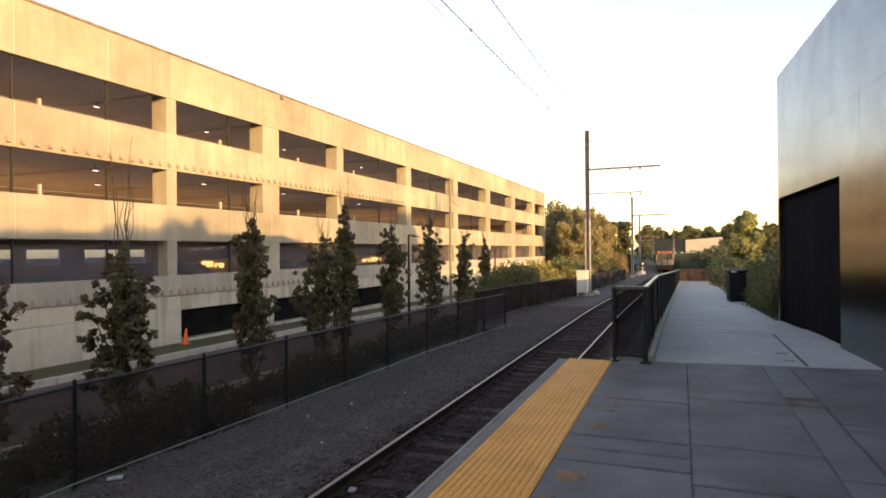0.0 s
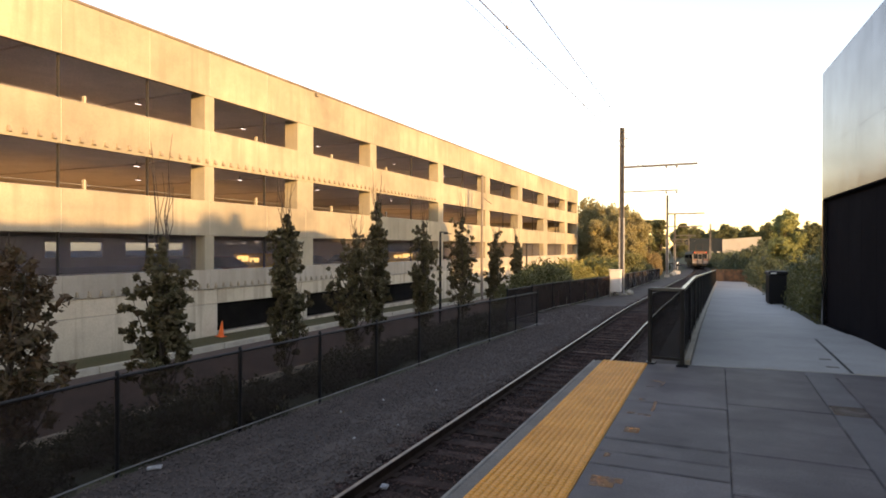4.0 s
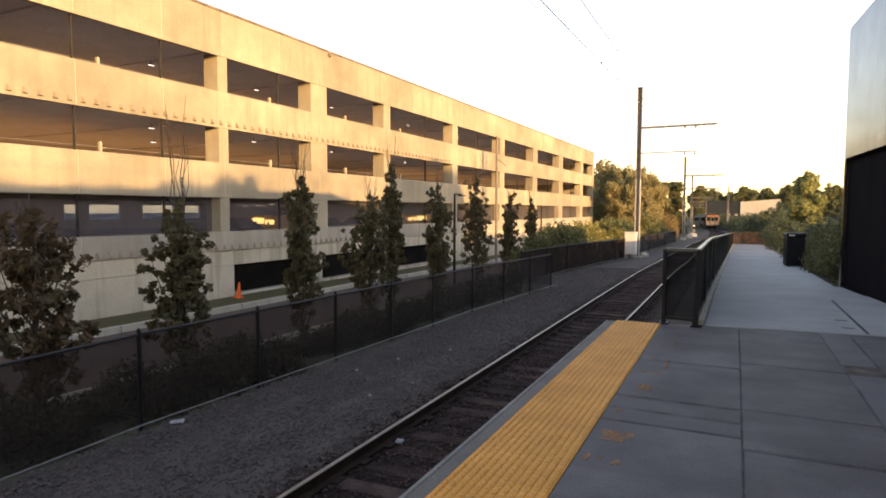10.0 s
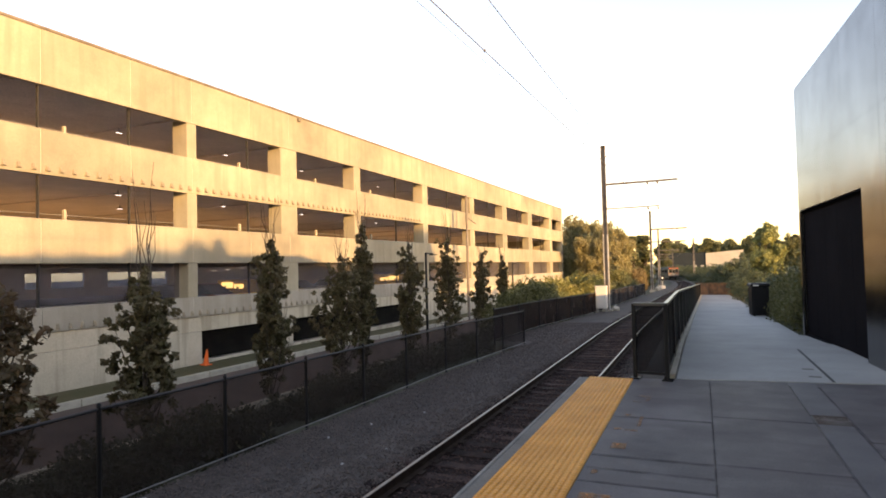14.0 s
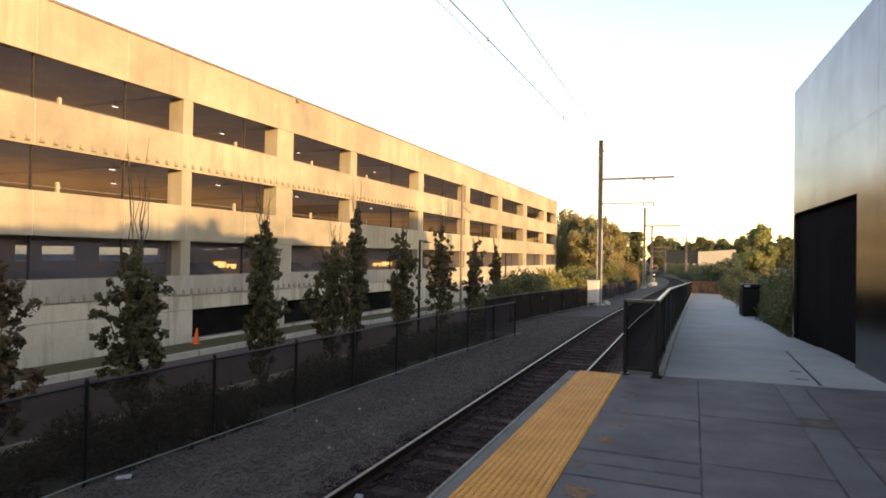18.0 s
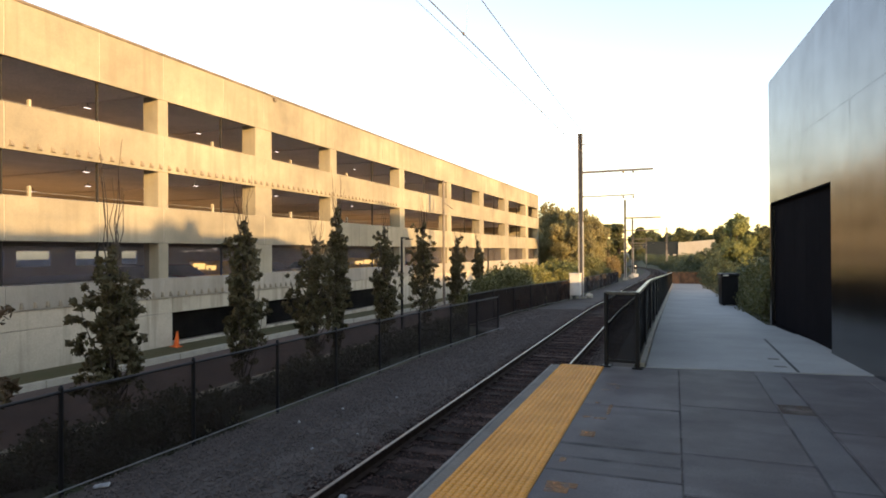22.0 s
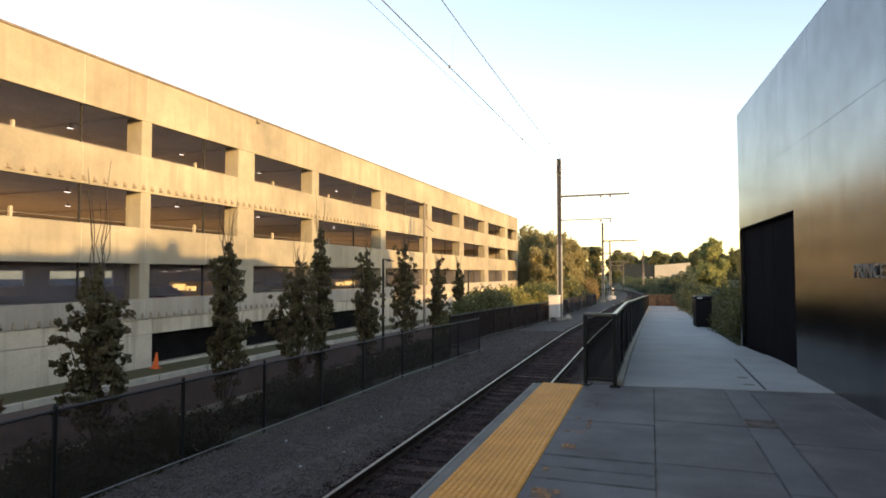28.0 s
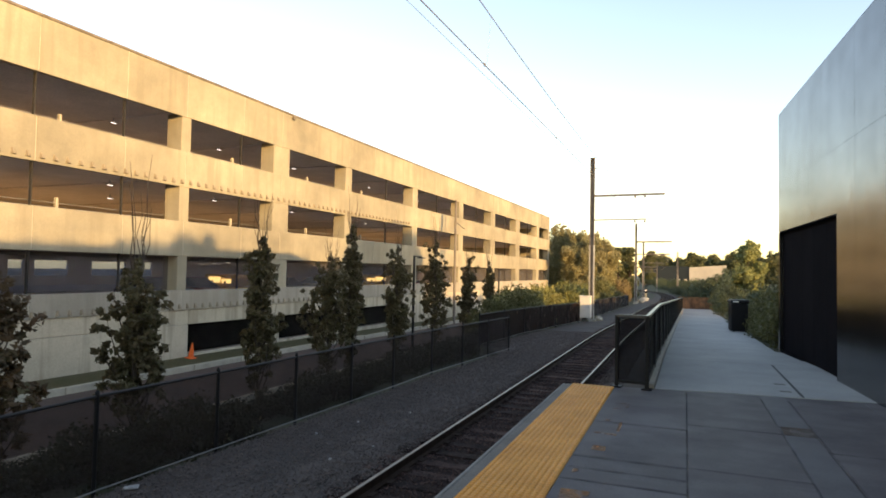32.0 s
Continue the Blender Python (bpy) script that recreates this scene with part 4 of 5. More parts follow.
# ---- cars parked on the decks ----
def car(m, paint, label, van=False):
    c = thing("car", label, "car", m, group="cars parked in the garage")
    # local: x along, z up, wheels on 0
    bm = bmesh.new()
    prof = [(-2.2, 0.35), (-2.25, 0.75), (-2.1, 0.92), (-1.3, 0.98), (1.0, 0.95), (2.0, 0.80), (2.2, 0.62), (2.2, 0.35)]
    cab = [(-2.05, 0.97), (-1.95, 1.62), (1.1, 1.62), (1.75, 0.95)] if van else [(-1.75, 0.97), (-1.2, 1.42), (0.25, 1.46), (1.1, 0.95)]
    a = [bm.verts.new((x, -0.88, z)) for x, z in prof]
    b = [bm.verts.new((x, 0.88, z)) for x, z in prof]
    bm.faces.new(a)
    bm.faces.new(b[::-1])
    for i in range(len(prof)):
        j = (i + 1) % len(prof)
        bm.faces.new((a[i], b[i], b[j], a[j]))
    part("body", bm, paint, c)
    bm = bmesh.new()
    a = [bm.verts.new((x, -(0.84 if z < 1.1 else 0.80 if van else 0.66), z)) for x, z in cab]
    b = [bm.verts.new((x, (0.84 if z < 1.1 else 0.80 if van else 0.66), z)) for x, z in cab]
    bm.faces.new(a)
    bm.faces.new(b[::-1])
    for i in range(4):
        j = (i + 1) % 4
        bm.faces.new((a[i], b[i], b[j], a[j]))
    if van:
        cb = part("cabin", bm, paint, c)
        # emission on these windows stands in for a yellow sunlit patch, dark pieces break it up
        for sy in (-0.78, 0.78):
            for a, b, c0, c1 in ((-1.62, -0.74, 1.14, 1.50), (-0.66, 0.06, 1.10, 1.38)):
                w = part("side_window", B(a, b, sy * 1.05 - 0.02, sy * 1.05 + 0.02, c0, c1, bev=0.03), SUNPATCHG, cb, "window made to glow yellow as if sunlit")
                part("dark_chunk", B(a + 0.16, a + 0.38, sy * 1.05 - 0.026, sy * 1.05 + 0.026, c0 + 0.005, c0 + 0.17, bev=0.03), UNDER, w, "dark piece breaking up the yellow glow")
        part("rear_window", B(-2.03, -1.97, -0.5, 0.5, 1.36, 1.5, bev=0.01), GLASSD, cb)
    else:
        part("cabin_glass", bm, GLASSD, c)
    part("roof", B(-1.9, 1.05, -0.78, 0.78, 1.624, 1.65, bev=0.012) if van else B(-1.22, 0.28, -0.66, 0.66, 1.455, 1.485, bev=0.012), paint, c)
    for x in (-1.4, 1.4):
        for y in (-0.82, 0.82):
            bm = bmesh.new()
            tube(bm, (x, y - 0.1, 0.33), (x, y + 0.1, 0.33), 0.33, n=14)
            w = part("wheel", bm, UNDER, c)
            bm = bmesh.new()
            tube(bm, (x, y - 0.105, 0.33), (x, y + 0.105, 0.33), 0.2, n=10)
            part("rim", bm, GALV, w)
    return c


PAINTS = [mat("car paint " + n, c, 0.3, metal=0.3, bump=0.0, amount=0.15, spec=0.6) for n, c in (("silver", (0.45, 0.44, 0.42)), ("white", (0.7, 0.69, 0.66)), ("grey", (0.16, 0.16, 0.17)), ("blue", (0.05, 0.07, 0.13)), ("red", (0.3, 0.04, 0.03)), ("yellow", (0.88, 0.52, 0.06)))]
NAMES = ("silver", "white", "grey", "dark blue", "dark red", "bright yellow")
rc = random.Random(12)
for z, ys in ((-0.42, (-15, -12, -8.5, 1.8, 4.1, 7.2, 12.0, 17.0, 23.2, 28, 31, 39, 42)), (5.97, (-11.2,))):
    for y in ys:
        k = rc.randrange(5)
        # two yellow vans added where bright sunlit patches belong
        if y in (7.2, 23.2):
            k = 5
        c = car(GM @ pose((-3.1 if k == 5 else -3.6) if z < 5 else -2.5, y, z, rz=rc.choice((0, 180)) + rc.uniform(-2, 2)), PAINTS[k], NAMES[k] + (" van with sun-like glowing windows parked on a garage deck" if k == 5 else " saloon car parked on a garage deck"), k == 5)
        if z > 5:
            c.scale = (1.0, 1.05, 1.35)


# ---- chain-link fence with a dark screen ----
def build_fence(name, pts, label, h=1.29, screen=None):
    f = thing(name, label, "fence")
    for x, y in pts:
        z = rail_z(y) - 0.18
        bm = bmesh.new()
        tube(bm, (x, y, z - 0.2), (x, y, z + h + 0.05), 0.030, n=8)
        po = part("post", bm, BLACKM, f)
        bm = bmesh.new()
        tube(bm, (x, y, z + h + 0.05), (x, y, z + h + 0.085), 0.036, 0.012, n=8)
        part("post_cap", bm, BLACKM, po)
    for (xa, ya), (xb, yb) in zip(pts, pts[1:]):
        za, zb = rail_z(ya) - 0.18, rail_z(yb) - 0.18
        bm = bmesh.new()
        tube(bm, (xa, ya, za + h), (xb, yb, zb + h), 0.022, n=8)
        part("top_rail", bm, FRAIL, f)
        vs = [(xa - 0.012, ya, za + 0.03), (xb - 0.012, yb, zb + 0.03), (xb - 0.012, yb, zb + h - 0.01), (xa - 0.012, ya, za + h - 0.01)]
        vs += [(x - 0.006, y, z) for x, y, z in vs]
        fs = [(0, 1, 2, 3), (7, 6, 5, 4), (0, 4, 5, 1), (1, 5, 6, 2), (2, 6, 7, 3), (3, 7, 4, 0)]
        raw("screen", vs, fs, screen or FMESH, f)
        bm = bmesh.new()
        sag, sb = 0.02 * math.sin(ya * 3), 0.02 * math.sin(yb * 3)
        tube(bm, (xa + 0.05, ya, za + 0.06 + sag), (xb + 0.05, yb, zb + 0.06 + sb), 0.011, n=6)
        part("bottom_wire", bm, FWIRE, f, "pale bottom rail along the ballast")
    return f


near = [(fence_x(y), y) for y in (-5.1, -2.93, -0.75, 1.42, 3.6, 5.76, 7.99, 10.13, 12.22, 14.28, 16.72, 18.9, 21.1, 23.26)]
build_fence("chain_link_fence", near, "low black chain-link fence with a dark see-through screen")
for stretch, cloth, note in (([24.0 + 3.0 * i for i in range(8)], FMESH_D, "dark brown screen"), ([45.0 + 3.0 * i for i in range(11)], FMESH_G, "dark grey screen")):
    build_fence("chain_link_fence", [(fence_x(y), y) for y in stretch], "low black chain-link fence with a " + note, screen=cloth)


# ---- catenary poles and wires ----
def pole(x, y, h, arm1, arm2, side=1, wide=1.0):
    z = rail_z(y) - 0.25
    p = thing("catenary_pole", "steel H-section catenary pole with two bracket arms", "catenary pole", pose(x, y, z), group="catenary poles")
    bm = bmesh.new()
    for xx in (-0.14 * wide, 0.14 * wide):
        box(bm, xx - 0.014 * wide, xx + 0.014 * wide, -0.15, 0.15, 0, h)
    box(bm, -0.125, 0.125, -0.012, 0.012, 0, h)
    part("mast", bm, POLE, p)
    part("footing", B(-0.35, 0.35, -0.35, 0.35, -0.6, 0.18, bev=0.03), KERB, p)
    # lower stretch of both flanges is paler than the mast above
    for xx in (-0.14, 0.14):
        part("pale_flange", B(xx - 0.034, xx + 0.034, -0.17, 0.17, 0, 5.3 * h / 11.35, bev=0.006), GALV, p, "paler lower stretch of the flange")
    part("cap", B(-0.16, 0.16, -0.16, 0.16, h, h + 0.03), POLE, p)
    for za, ln, nm in ((arm1, 4.85, "upper_arm"), (arm2, 3.65, "lower_arm")):
        if za is None:
            continue
        bm = bmesh.new()
        tube(bm, (0.15 * side, 0, za), (ln * side, 0, za + 0.03), (0.085 if nm == "upper_arm" else 0.05) * (1 if y < 80 else 1.35), (0.075 if nm == "upper_arm" else 0.045) * (1 if y < 80 else 1.35), n=8)
        a = part(nm, bm, ARM, p)
        bm = bmesh.new()
        tube(bm, (2.90 * side, 0, za - 0.20), (2.90 * side, 0, za - 0.05), 0.07, n=10)
        part("insulator", bm, ARM, a)
        bm = bmesh.new()
        tube(bm, (3.55 * side, 0, za - 0.20), (3.55 * side, 0, za - 0.05), 0.07, n=10)
        part("insulator", bm, ARM, a)
    part("pole_pin", B(0.15 * side, 0.42 * side, -0.03, 0.03, h - 0.75, h - 0.69), POLE, p)
    return p


pole(-6.05, 43.75, 11.6, 8.90, 7.19)
pole(-6.45, 91.4, 11.35, 8.75, 6.96)
pole(-7.4, 124.0, 10.9, 8.45, 6.75)
pole(-1.62, 168.0, 11.1, None, None, -1, 1.5)
pole(-10.8, 182.0, 11.2, 8.6, 6.75)
pole(-8.4, 212.0, 10.2, 8.3, 6.6, -1)
pole(-16.5, 228.0, 11.2, 8.6, 6.75)
pole(-6.05, -11.75, 11.6, 8.90, 7.19)


def wires():
    spans = [(-11.75, 43.75), (43.75, 91.4), (91.4, 124.0), (124.0, 182.0), (182.0, 228.0)]
    w = thing("catenary_wires", "thin dark overhead contact and messenger wires", "overhead wire")
    con, mes, drp = bmesh.new(), bmesh.new(), []
    aux = bmesh.new()
    for a, b in spans:
        n = 12
        for i in range(n):
            ya, yb = a + (b - a) * i / n, a + (b - a) * (i + 1) / n
            za, zb = rail_z(ya) + 6.58, rail_z(yb) + 6.58

            def sag(y):
                k = (y - a) / (b - a)
                return rail_z(a) + 8.67 + (rail_z(b) - rail_z(a)) * k - 1.13 * 4 * k * (1 - k)

            def stagger(y):
                return track_x(y) + 0.30 * (2 * (y - a) / (b - a) - 1) * (1 if a < 0 or a > 91 else -1)
            xa, xb = stagger(ya), stagger(yb)
            tube(con, (xa, ya, za), (xb, yb, zb), 0.010, n=6, caps=False)
            tube(mes, (track_x(ya), ya, sag(ya)), (track_x(yb), yb, sag(yb)), 0.010, n=6, caps=False)
            tube(aux, (xa - 0.30, ya, za + 0.12), (xb - 0.30, yb, zb + 0.12), 0.005, n=5, caps=False)
            if i:
                yh = ya - 1.25
                drp.append(tube(bmesh.new(), (stagger(yh), yh, rail_z(yh) + 6.58), (track_x(yh), yh, sag(yh)), 0.003, n=4, caps=False))
    part("contact_wire", con, WIRE, w)
    part("messenger_wire", mes, WIRE, w)
    for bm in drp:
        part("hanger", bm, WIRE, w)
    part("feeder_wire", aux, WIRE, w)
    for y in (10.0, 16.2, 22.4):
        x = -3.2 + 0.30 * ((y + 11.75) / 27.75 - 1)
        part("clamp", B(x - 0.014, x + 0.014, y - 0.03, y + 0.03, rail_z(y) + 6.56, rail_z(y) + 6.61), WIRE, w)


wires()


def cabinet(x, y):
    z = rail_z(y) - 0.05
    c = thing("equipment_cabinet", "white trackside equipment cabinet on short legs", "cabinet", pose(x, y, z))
    b = part("body", B(-0.37, 0.37, -0.35, 0.35, 0.12, 1.58, bev=0.015), WHITE, c)
    part("roof", B(-0.40, 0.40, -0.39, 0.39, 1.583, 1.64, bev=0.01), WHITE, c)
    part("door", B(-0.33, 0.33, -0.368, -0.353, 0.2, 1.5, bev=0.004), WHITE, c)
    part("handle", B(0.22, 0.26, -0.40, -0.37, 0.8, 0.95), GALV, c)
    for sx in (-0.30, 0.30):
        for sy in (-0.28, 0.28):
            part("leg", B(sx - 0.04, sx + 0.04, sy - 0.04, sy + 0.04, -0.2, 0.12), GALV, c)


cabinet(-6.32, 42.9)


def boulder(x, y, s, label, m):
    bm = bmesh.new()
    bmesh.ops.create_icosphere(bm, subdivisions=2, radius=s)
    for v in bm.verts:
        v.co *= 1 + 0.25 * noise.noise(v.co * 3 / s + Vector((x, y, 0)))
        v.co.z *= 0.8
    ob = part("concrete_lump", bm, m, None)
    ob.matrix_basis = pose(x, y, rail_z(y) - 0.15 + s * 0.4)
    tagged(ob, label, "concrete lump")


boulder(-5.55, 44.1, 0.27, "pale broken concrete lump beside the pole", KERB)
boulder(-5.7, 92.0, 0.45, "pale concrete lump at the foot of the pole", KERB)


def signal(x, y):
    z = rail_z(y) - 0.25
    s = thing("dwarf_signal", "short dwarf signal with a pale glowing lamp beside the track", "signal", pose(x, y, z))
    bm = bmesh.new()
    tube(bm, (0, 0, 0), (0, 0, 1.3), 0.06, n=8)
    part("post", bm, GALV, s)
    part("head", B(-0.18, 0.18, -0.12, 0.12, 1.3, 2.0, bev=0.03), BLACKM, s)
    bm = bmesh.new()
    tube(bm, (0, -0.14, 1.75), (0, -0.12, 1.75), 0.12, n=12)
    part("lamp", bm, SIGLAMP, s)
    part("box", B(-0.4, 0.4, -0.3, 0.3, -0.1, 0.55, bev=0.02), WHITE, s)


signal(-5.6, 101.0)


def cone(x, y, z):
    c = thing("traffic_cone", "faded orange traffic cone against the garage wall", "traffic cone", pose(x, y, z, 0, 6, 0))
    part("base", B(-0.19, 0.19, -0.19, 0.19, 0, 0.04, bev=0.01), CONE, c)
    bm = bmesh.new()
    tube(bm, (0, 0, 0.04), (0, 0, 0.72), 0.14, 0.03, n=14)
    part("body", bm, CONE, c)


cone(-21.05, 21.75, road_z(21) + 0.29)


def litter(x, y, w, l, z=None):
    bm = bmesh.new()
    box(bm, -w, w, -l, l, 0, 0.035, bev=0.012)
    for v in bm.verts:
        v.co += Vector(noise.noise_vector(v.co * 14 + Vector((x, y, 0)))) * 0.02
    ob = part("litter", bm, TRASH)
    ob.matrix_basis = pose(x, y, (rail_z(y) - 0.17) if z is None else z, 4, 3, 20 * x)
    tagged(ob, "crumpled piece of white litter on the ballast", "litter")


litter(-3.80, 6.80, 0.06, 0.05)
litter(-7.0, 6.1, 0.10, 0.05, rail_z(6) - 0.185)
for x, y in ((-6.24, 9.5), (-6.0, 10.6), (-5.2, 8.3), (-5.4, 11.8), (-4.9, 9.2)):
    litter(x, y, 0.025, 0.02)


def street_lamp(x, y, h):
    z = road_z(y) + 0.1
    s = thing("street_lamp", "slender dark street lamp with a flat arm", "street lamp", pose(x, y, z))
    bm = bmesh.new()
    tube(bm, (0, 0, 0), (0, 0, h), 0.08, 0.06, n=10)
    part("pole", bm, BLACKM, s)
    part("arm", B(-0.04, 0.04, 0.0, 1.0, h - 0.06, h + 0.02, bev=0.01), BLACKM, s)
    part("head", B(-0.14, 0.14, 0.75, 1.35, h - 0.12, h - 0.062, bev=0.015), BLACKM, s)


street_lamp(-14.6, 32.2, 5.3)
street_lamp(-14.6, 49.7, 4.9)


def utility_pole(x, y, h):
    z = road_z(y) + 0.1
    s = thing("utility_pole", "tall dark utility pole beside the garage", "utility pole", pose(x, y, z))
    bm = bmesh.new()
    tube(bm, (0, 0, -0.3), (0, 0, h), 0.13, 0.10, n=10)
    part("mast", bm, POLE, s)
    bm = bmesh.new()
    tube(bm, (0, 0, h - 2.0), (0.1, 2.2, h - 2.5), 0.04, n=6)
    part("brace", bm, POLE, s)


utility_pole(-19.6, 52.35, 11.2)

# ---- planting ----
def leaf_cloud(name, material, clumps, per, size, seed, parent=None, stretch=1.0):
    """Leaves as small folded blades, gathered in clumps: (centre, radius) each."""
    rg = np.random.RandomState(seed)
    vs, fs = [], []
    for c, r in clumps:
        n = max(3, int(per * rg.uniform(0.7, 1.3)))
        d = rg.normal(size=(n, 3))
        d /= np.linalg.norm(d, axis=1)[:, None]
        rad = r * rg.uniform(0.25, 1.0, n) ** 0.5
        P = np.array(c) + d * rad[:, None] * np.array([1, 1, stretch])
        for p, q in zip(P, d):
            u = rg.normal(size=3)
            u /= np.linalg.norm(u)
            w = np.cross(u, q + rg.normal(size=3) * 0.5)
            w /= (np.linalg.norm(w) + 1e-6)
            k = np.cross(u, w)
            s = size * rg.uniform(0.6, 1.35)
            o = len(vs)
            vs += [tuple(p - u * s), tuple(p + w * s * 0.55 + k * s * 0.2), tuple(p + u * s), tuple(p - w * s * 0.55 + k * s * 0.2)]
            fs += [(o, o + 1, o + 2), (o, o + 2, o + 3)]
    return raw(name, vs, fs, material, parent)


def branch_mesh(bm, p, q, r0, r1, bend, rg, n=4, sides=6):
    p, q = Vector(p), Vector(q)
    last = p
    for i in range(1, n + 1):
        k = i / n
        c = p.lerp(q, k) + Vector((rg.uniform(-1, 1), rg.uniform(-1, 1), 0)) * bend * math.sin(math.pi * k)
        tube(bm, last, c, r0 + (r1 - r0) * (i - 1) / n, r0 + (r1 - r0) * k, n=sides, caps=False)
        last = c


def columnar_tree(m, h, w, seed, label, tint=LEAF_D, whip=1.0):
    """A narrow young street tree: a leader and steep limbs, sprays of leaves on short side twigs with gaps between them, bare twigs on top."""
    rg = random.Random(seed)
    t = thing("columnar_tree", label, "tree", m, group="trees in the planting bed")
    bm = bmesh.new()
    branch_mesh(bm, (0, 0, -0.3), (0, 0, h), 0.07, 0.012, 0.06, rg, n=8)
    core, sprays = [], []
    n = 24
    for i in range(n):
        k = i / n
        a = i * 2.4 + rg.uniform(-0.5, 0.5)
        z0 = h * (0.06 + 0.60 * k)
        reach = w * 0.46 * rg.uniform(0.55, 1.15) * (1.06 - 0.55 * k)
        rise = h * rg.uniform(0.24, 0.40) * (1 - 0.25 * k)
        d = Vector((math.cos(a), math.sin(a), 0))
        p0, p1, p2 = Vector((0, 0, z0)), d * reach * 0.75 + Vector((0, 0, z0 + rise * 0.40)), d * reach + Vector((0, 0, min(z0 + rise, h * 0.98)))
        last = p0
        for q in range(1, 9):
            s = q / 8
            c = p0 * (1 - s) ** 2 + p1 * 2 * s * (1 - s) + p2 * s * s
            tube(bm, last, c, 0.022 * (1 - s) + 0.008, 0.022 * (1 - s) + 0.005, n=5, caps=False)
            last = c
            if s < 0.3:
                continue
            for _ in range(2):
                if rg.random() < 0.34:
                    continue
                b = rg.uniform(0, 6.283)
                e = c + Vector((math.cos(b), math.sin(b), rg.uniform(-0.2, 0.9))) * rg.uniform(0.06, 0.30) * (0.6 + 0.25 * w)
                tube(bm, c, e, 0.006, 0.003, n=3, caps=False)
                sprays.append((tuple(e), rg.uniform(0.07, 0.15) * (0.75 + 0.18 * w)))
    z = h * 0.10
    while z < h * 0.96:
        f = math.sin(math.pi * min(1.0, 0.18 + z / h * 0.80))
        r = 0.26 * f * (0.5 + 0.3 * w)
        core.append(((rg.uniform(-r, r), rg.uniform(-r, r), z + rg.uniform(-0.06, 0.06)), (0.08 + 0.10 * f) * (0.7 + 0.25 * w)))
        z += 0.16
    for i in range(9):
        a = rg.uniform(0, 6.283)
        b = Vector((math.cos(a) * 0.08, math.sin(a) * 0.08, h * 0.86))
        branch_mesh(bm, b, b + Vector((math.cos(a) * 0.2, math.sin(a) * 0.2, h * rg.uniform(0.16, 0.36) * whip)), 0.014, 0.004, 0.10, rg, n=4, sides=4)
    part("trunk", bm, BARK, t)
    leaf_cloud("crown", tint, core + sprays, 26, 0.082, seed, t)
    return t


for i, (y, x, h, w) in enumerate(((7.5, -12.6, 4.8, 2.5), (11.2, -12.7, 4.85, 1.75), (16.0, -12.7, 5.9, 1.45), (20.2, -12.7, 5.3, 2.3), (21.7, -12.6, 6.6, 0.95), (26.1, -12.7, 5.8, 1.75), (30.9, -12.7, 6.4, 1.9), (36.4, -12.7, 5.7, 1.6), (40.8, -12.7, 5.6, 0.9))):
    columnar_tree(pose(x, y, ground_z(x, y) - 0.05, rz=i * 50), h, w, 30 + i, "narrow young tree with dull green and bronze leaves in the bed" if i else "broad young tree with bronze and rust-brown leaves", LEAF_D if i else LEAF_R, (0.35, 1.9)[i] if i < 2 else 1.0)


def shrub(m, r, h, seed, material, label, name="shrub", per=34, leaf=0.04, n=None):
    rg = random.Random(seed)
    t = thing(name, label, "shrub", m, group=name + "s")
    bm = bmesh.new()
    clumps = []
    for i in range(n or int(18 + 40 * r)):
        a, k = rg.uniform(0, 6.283), rg.random() ** 0.5
        L = r * k
        z = h * (0.25 + 0.75 * rg.random()) * (1 - 0.5 * k * k)
        tip = (math.cos(a) * L, math.sin(a) * L, z)
        if i % 3 == 0:
            tube(bm, (0, 0, -0.1), tip, 0.02, 0.006, n=4, caps=False)
        clumps.append((tip, rg.uniform(0.16, 0.3) * (0.6 + 0.5 * h)))
    part("stems", bm, BARK, t)
    leaf_cloud("foliage", material, clumps, per, leaf, seed, t)
    return t


rs = random.Random(21)
proto = [shrub(pose(-9.2, 3.2 + 2.0 * k, ground_z(-9.2, 3.2 + 2 * k)), 0.9, 0.75, 60 + k, LEAF_F, "low dark evergreen shrub behind the fence", per=40) for k in range(3)]
y = 0.5
while y < 44:
    for x0 in (-8.3, -9.6, -10.9):
        x, yy = x0 + rs.uniform(-0.4, 0.4), y + rs.uniform(-0.5, 0.5)
        if x > fence_x(yy) - 0.7:
            continue
        c = copy_thing(proto[rs.randrange(3)], pose(x, yy, ground_z(x, yy) - 0.05, rz=rs.uniform(0, 360)))
        s = rs.uniform(0.65, 1.1)
        c.scale = (s, s, s * rs.uniform(0.7, 1.1))
    y += 1.55

# sunlit bushes behind the second fence
by = [shrub(pose(-9.0 - 1.2 * k, 36 + 3 * k, ground_z(-9.5, 36)), 1.6, 2.6, 80 + k, (LEAF_S, LEAF_Y, LEAF_O)[k], "dense green bush behind the fence", "bush", per=64, leaf=0.085, n=130) for k in range(3)]
rs = random.Random(5)
for k in range(20):
    yy = 34 + k * 2.2 + rs.uniform(-0.6, 0.6)
    x = fence_x(yy) - 2.9 + rs.uniform(-1.4, 0.4)
    c = copy_thing(by[0 if k < 2 else (1 if k < 11 else 2)], pose(x, yy, ground_z(x, yy) - 0.1, rz=rs.uniform(0, 360)))
    s = rs.uniform(1.0, 1.3) * (0.72 if k < 2 else 0.85 if k < 4 else 1.0)
    c.scale = (s, s, s)
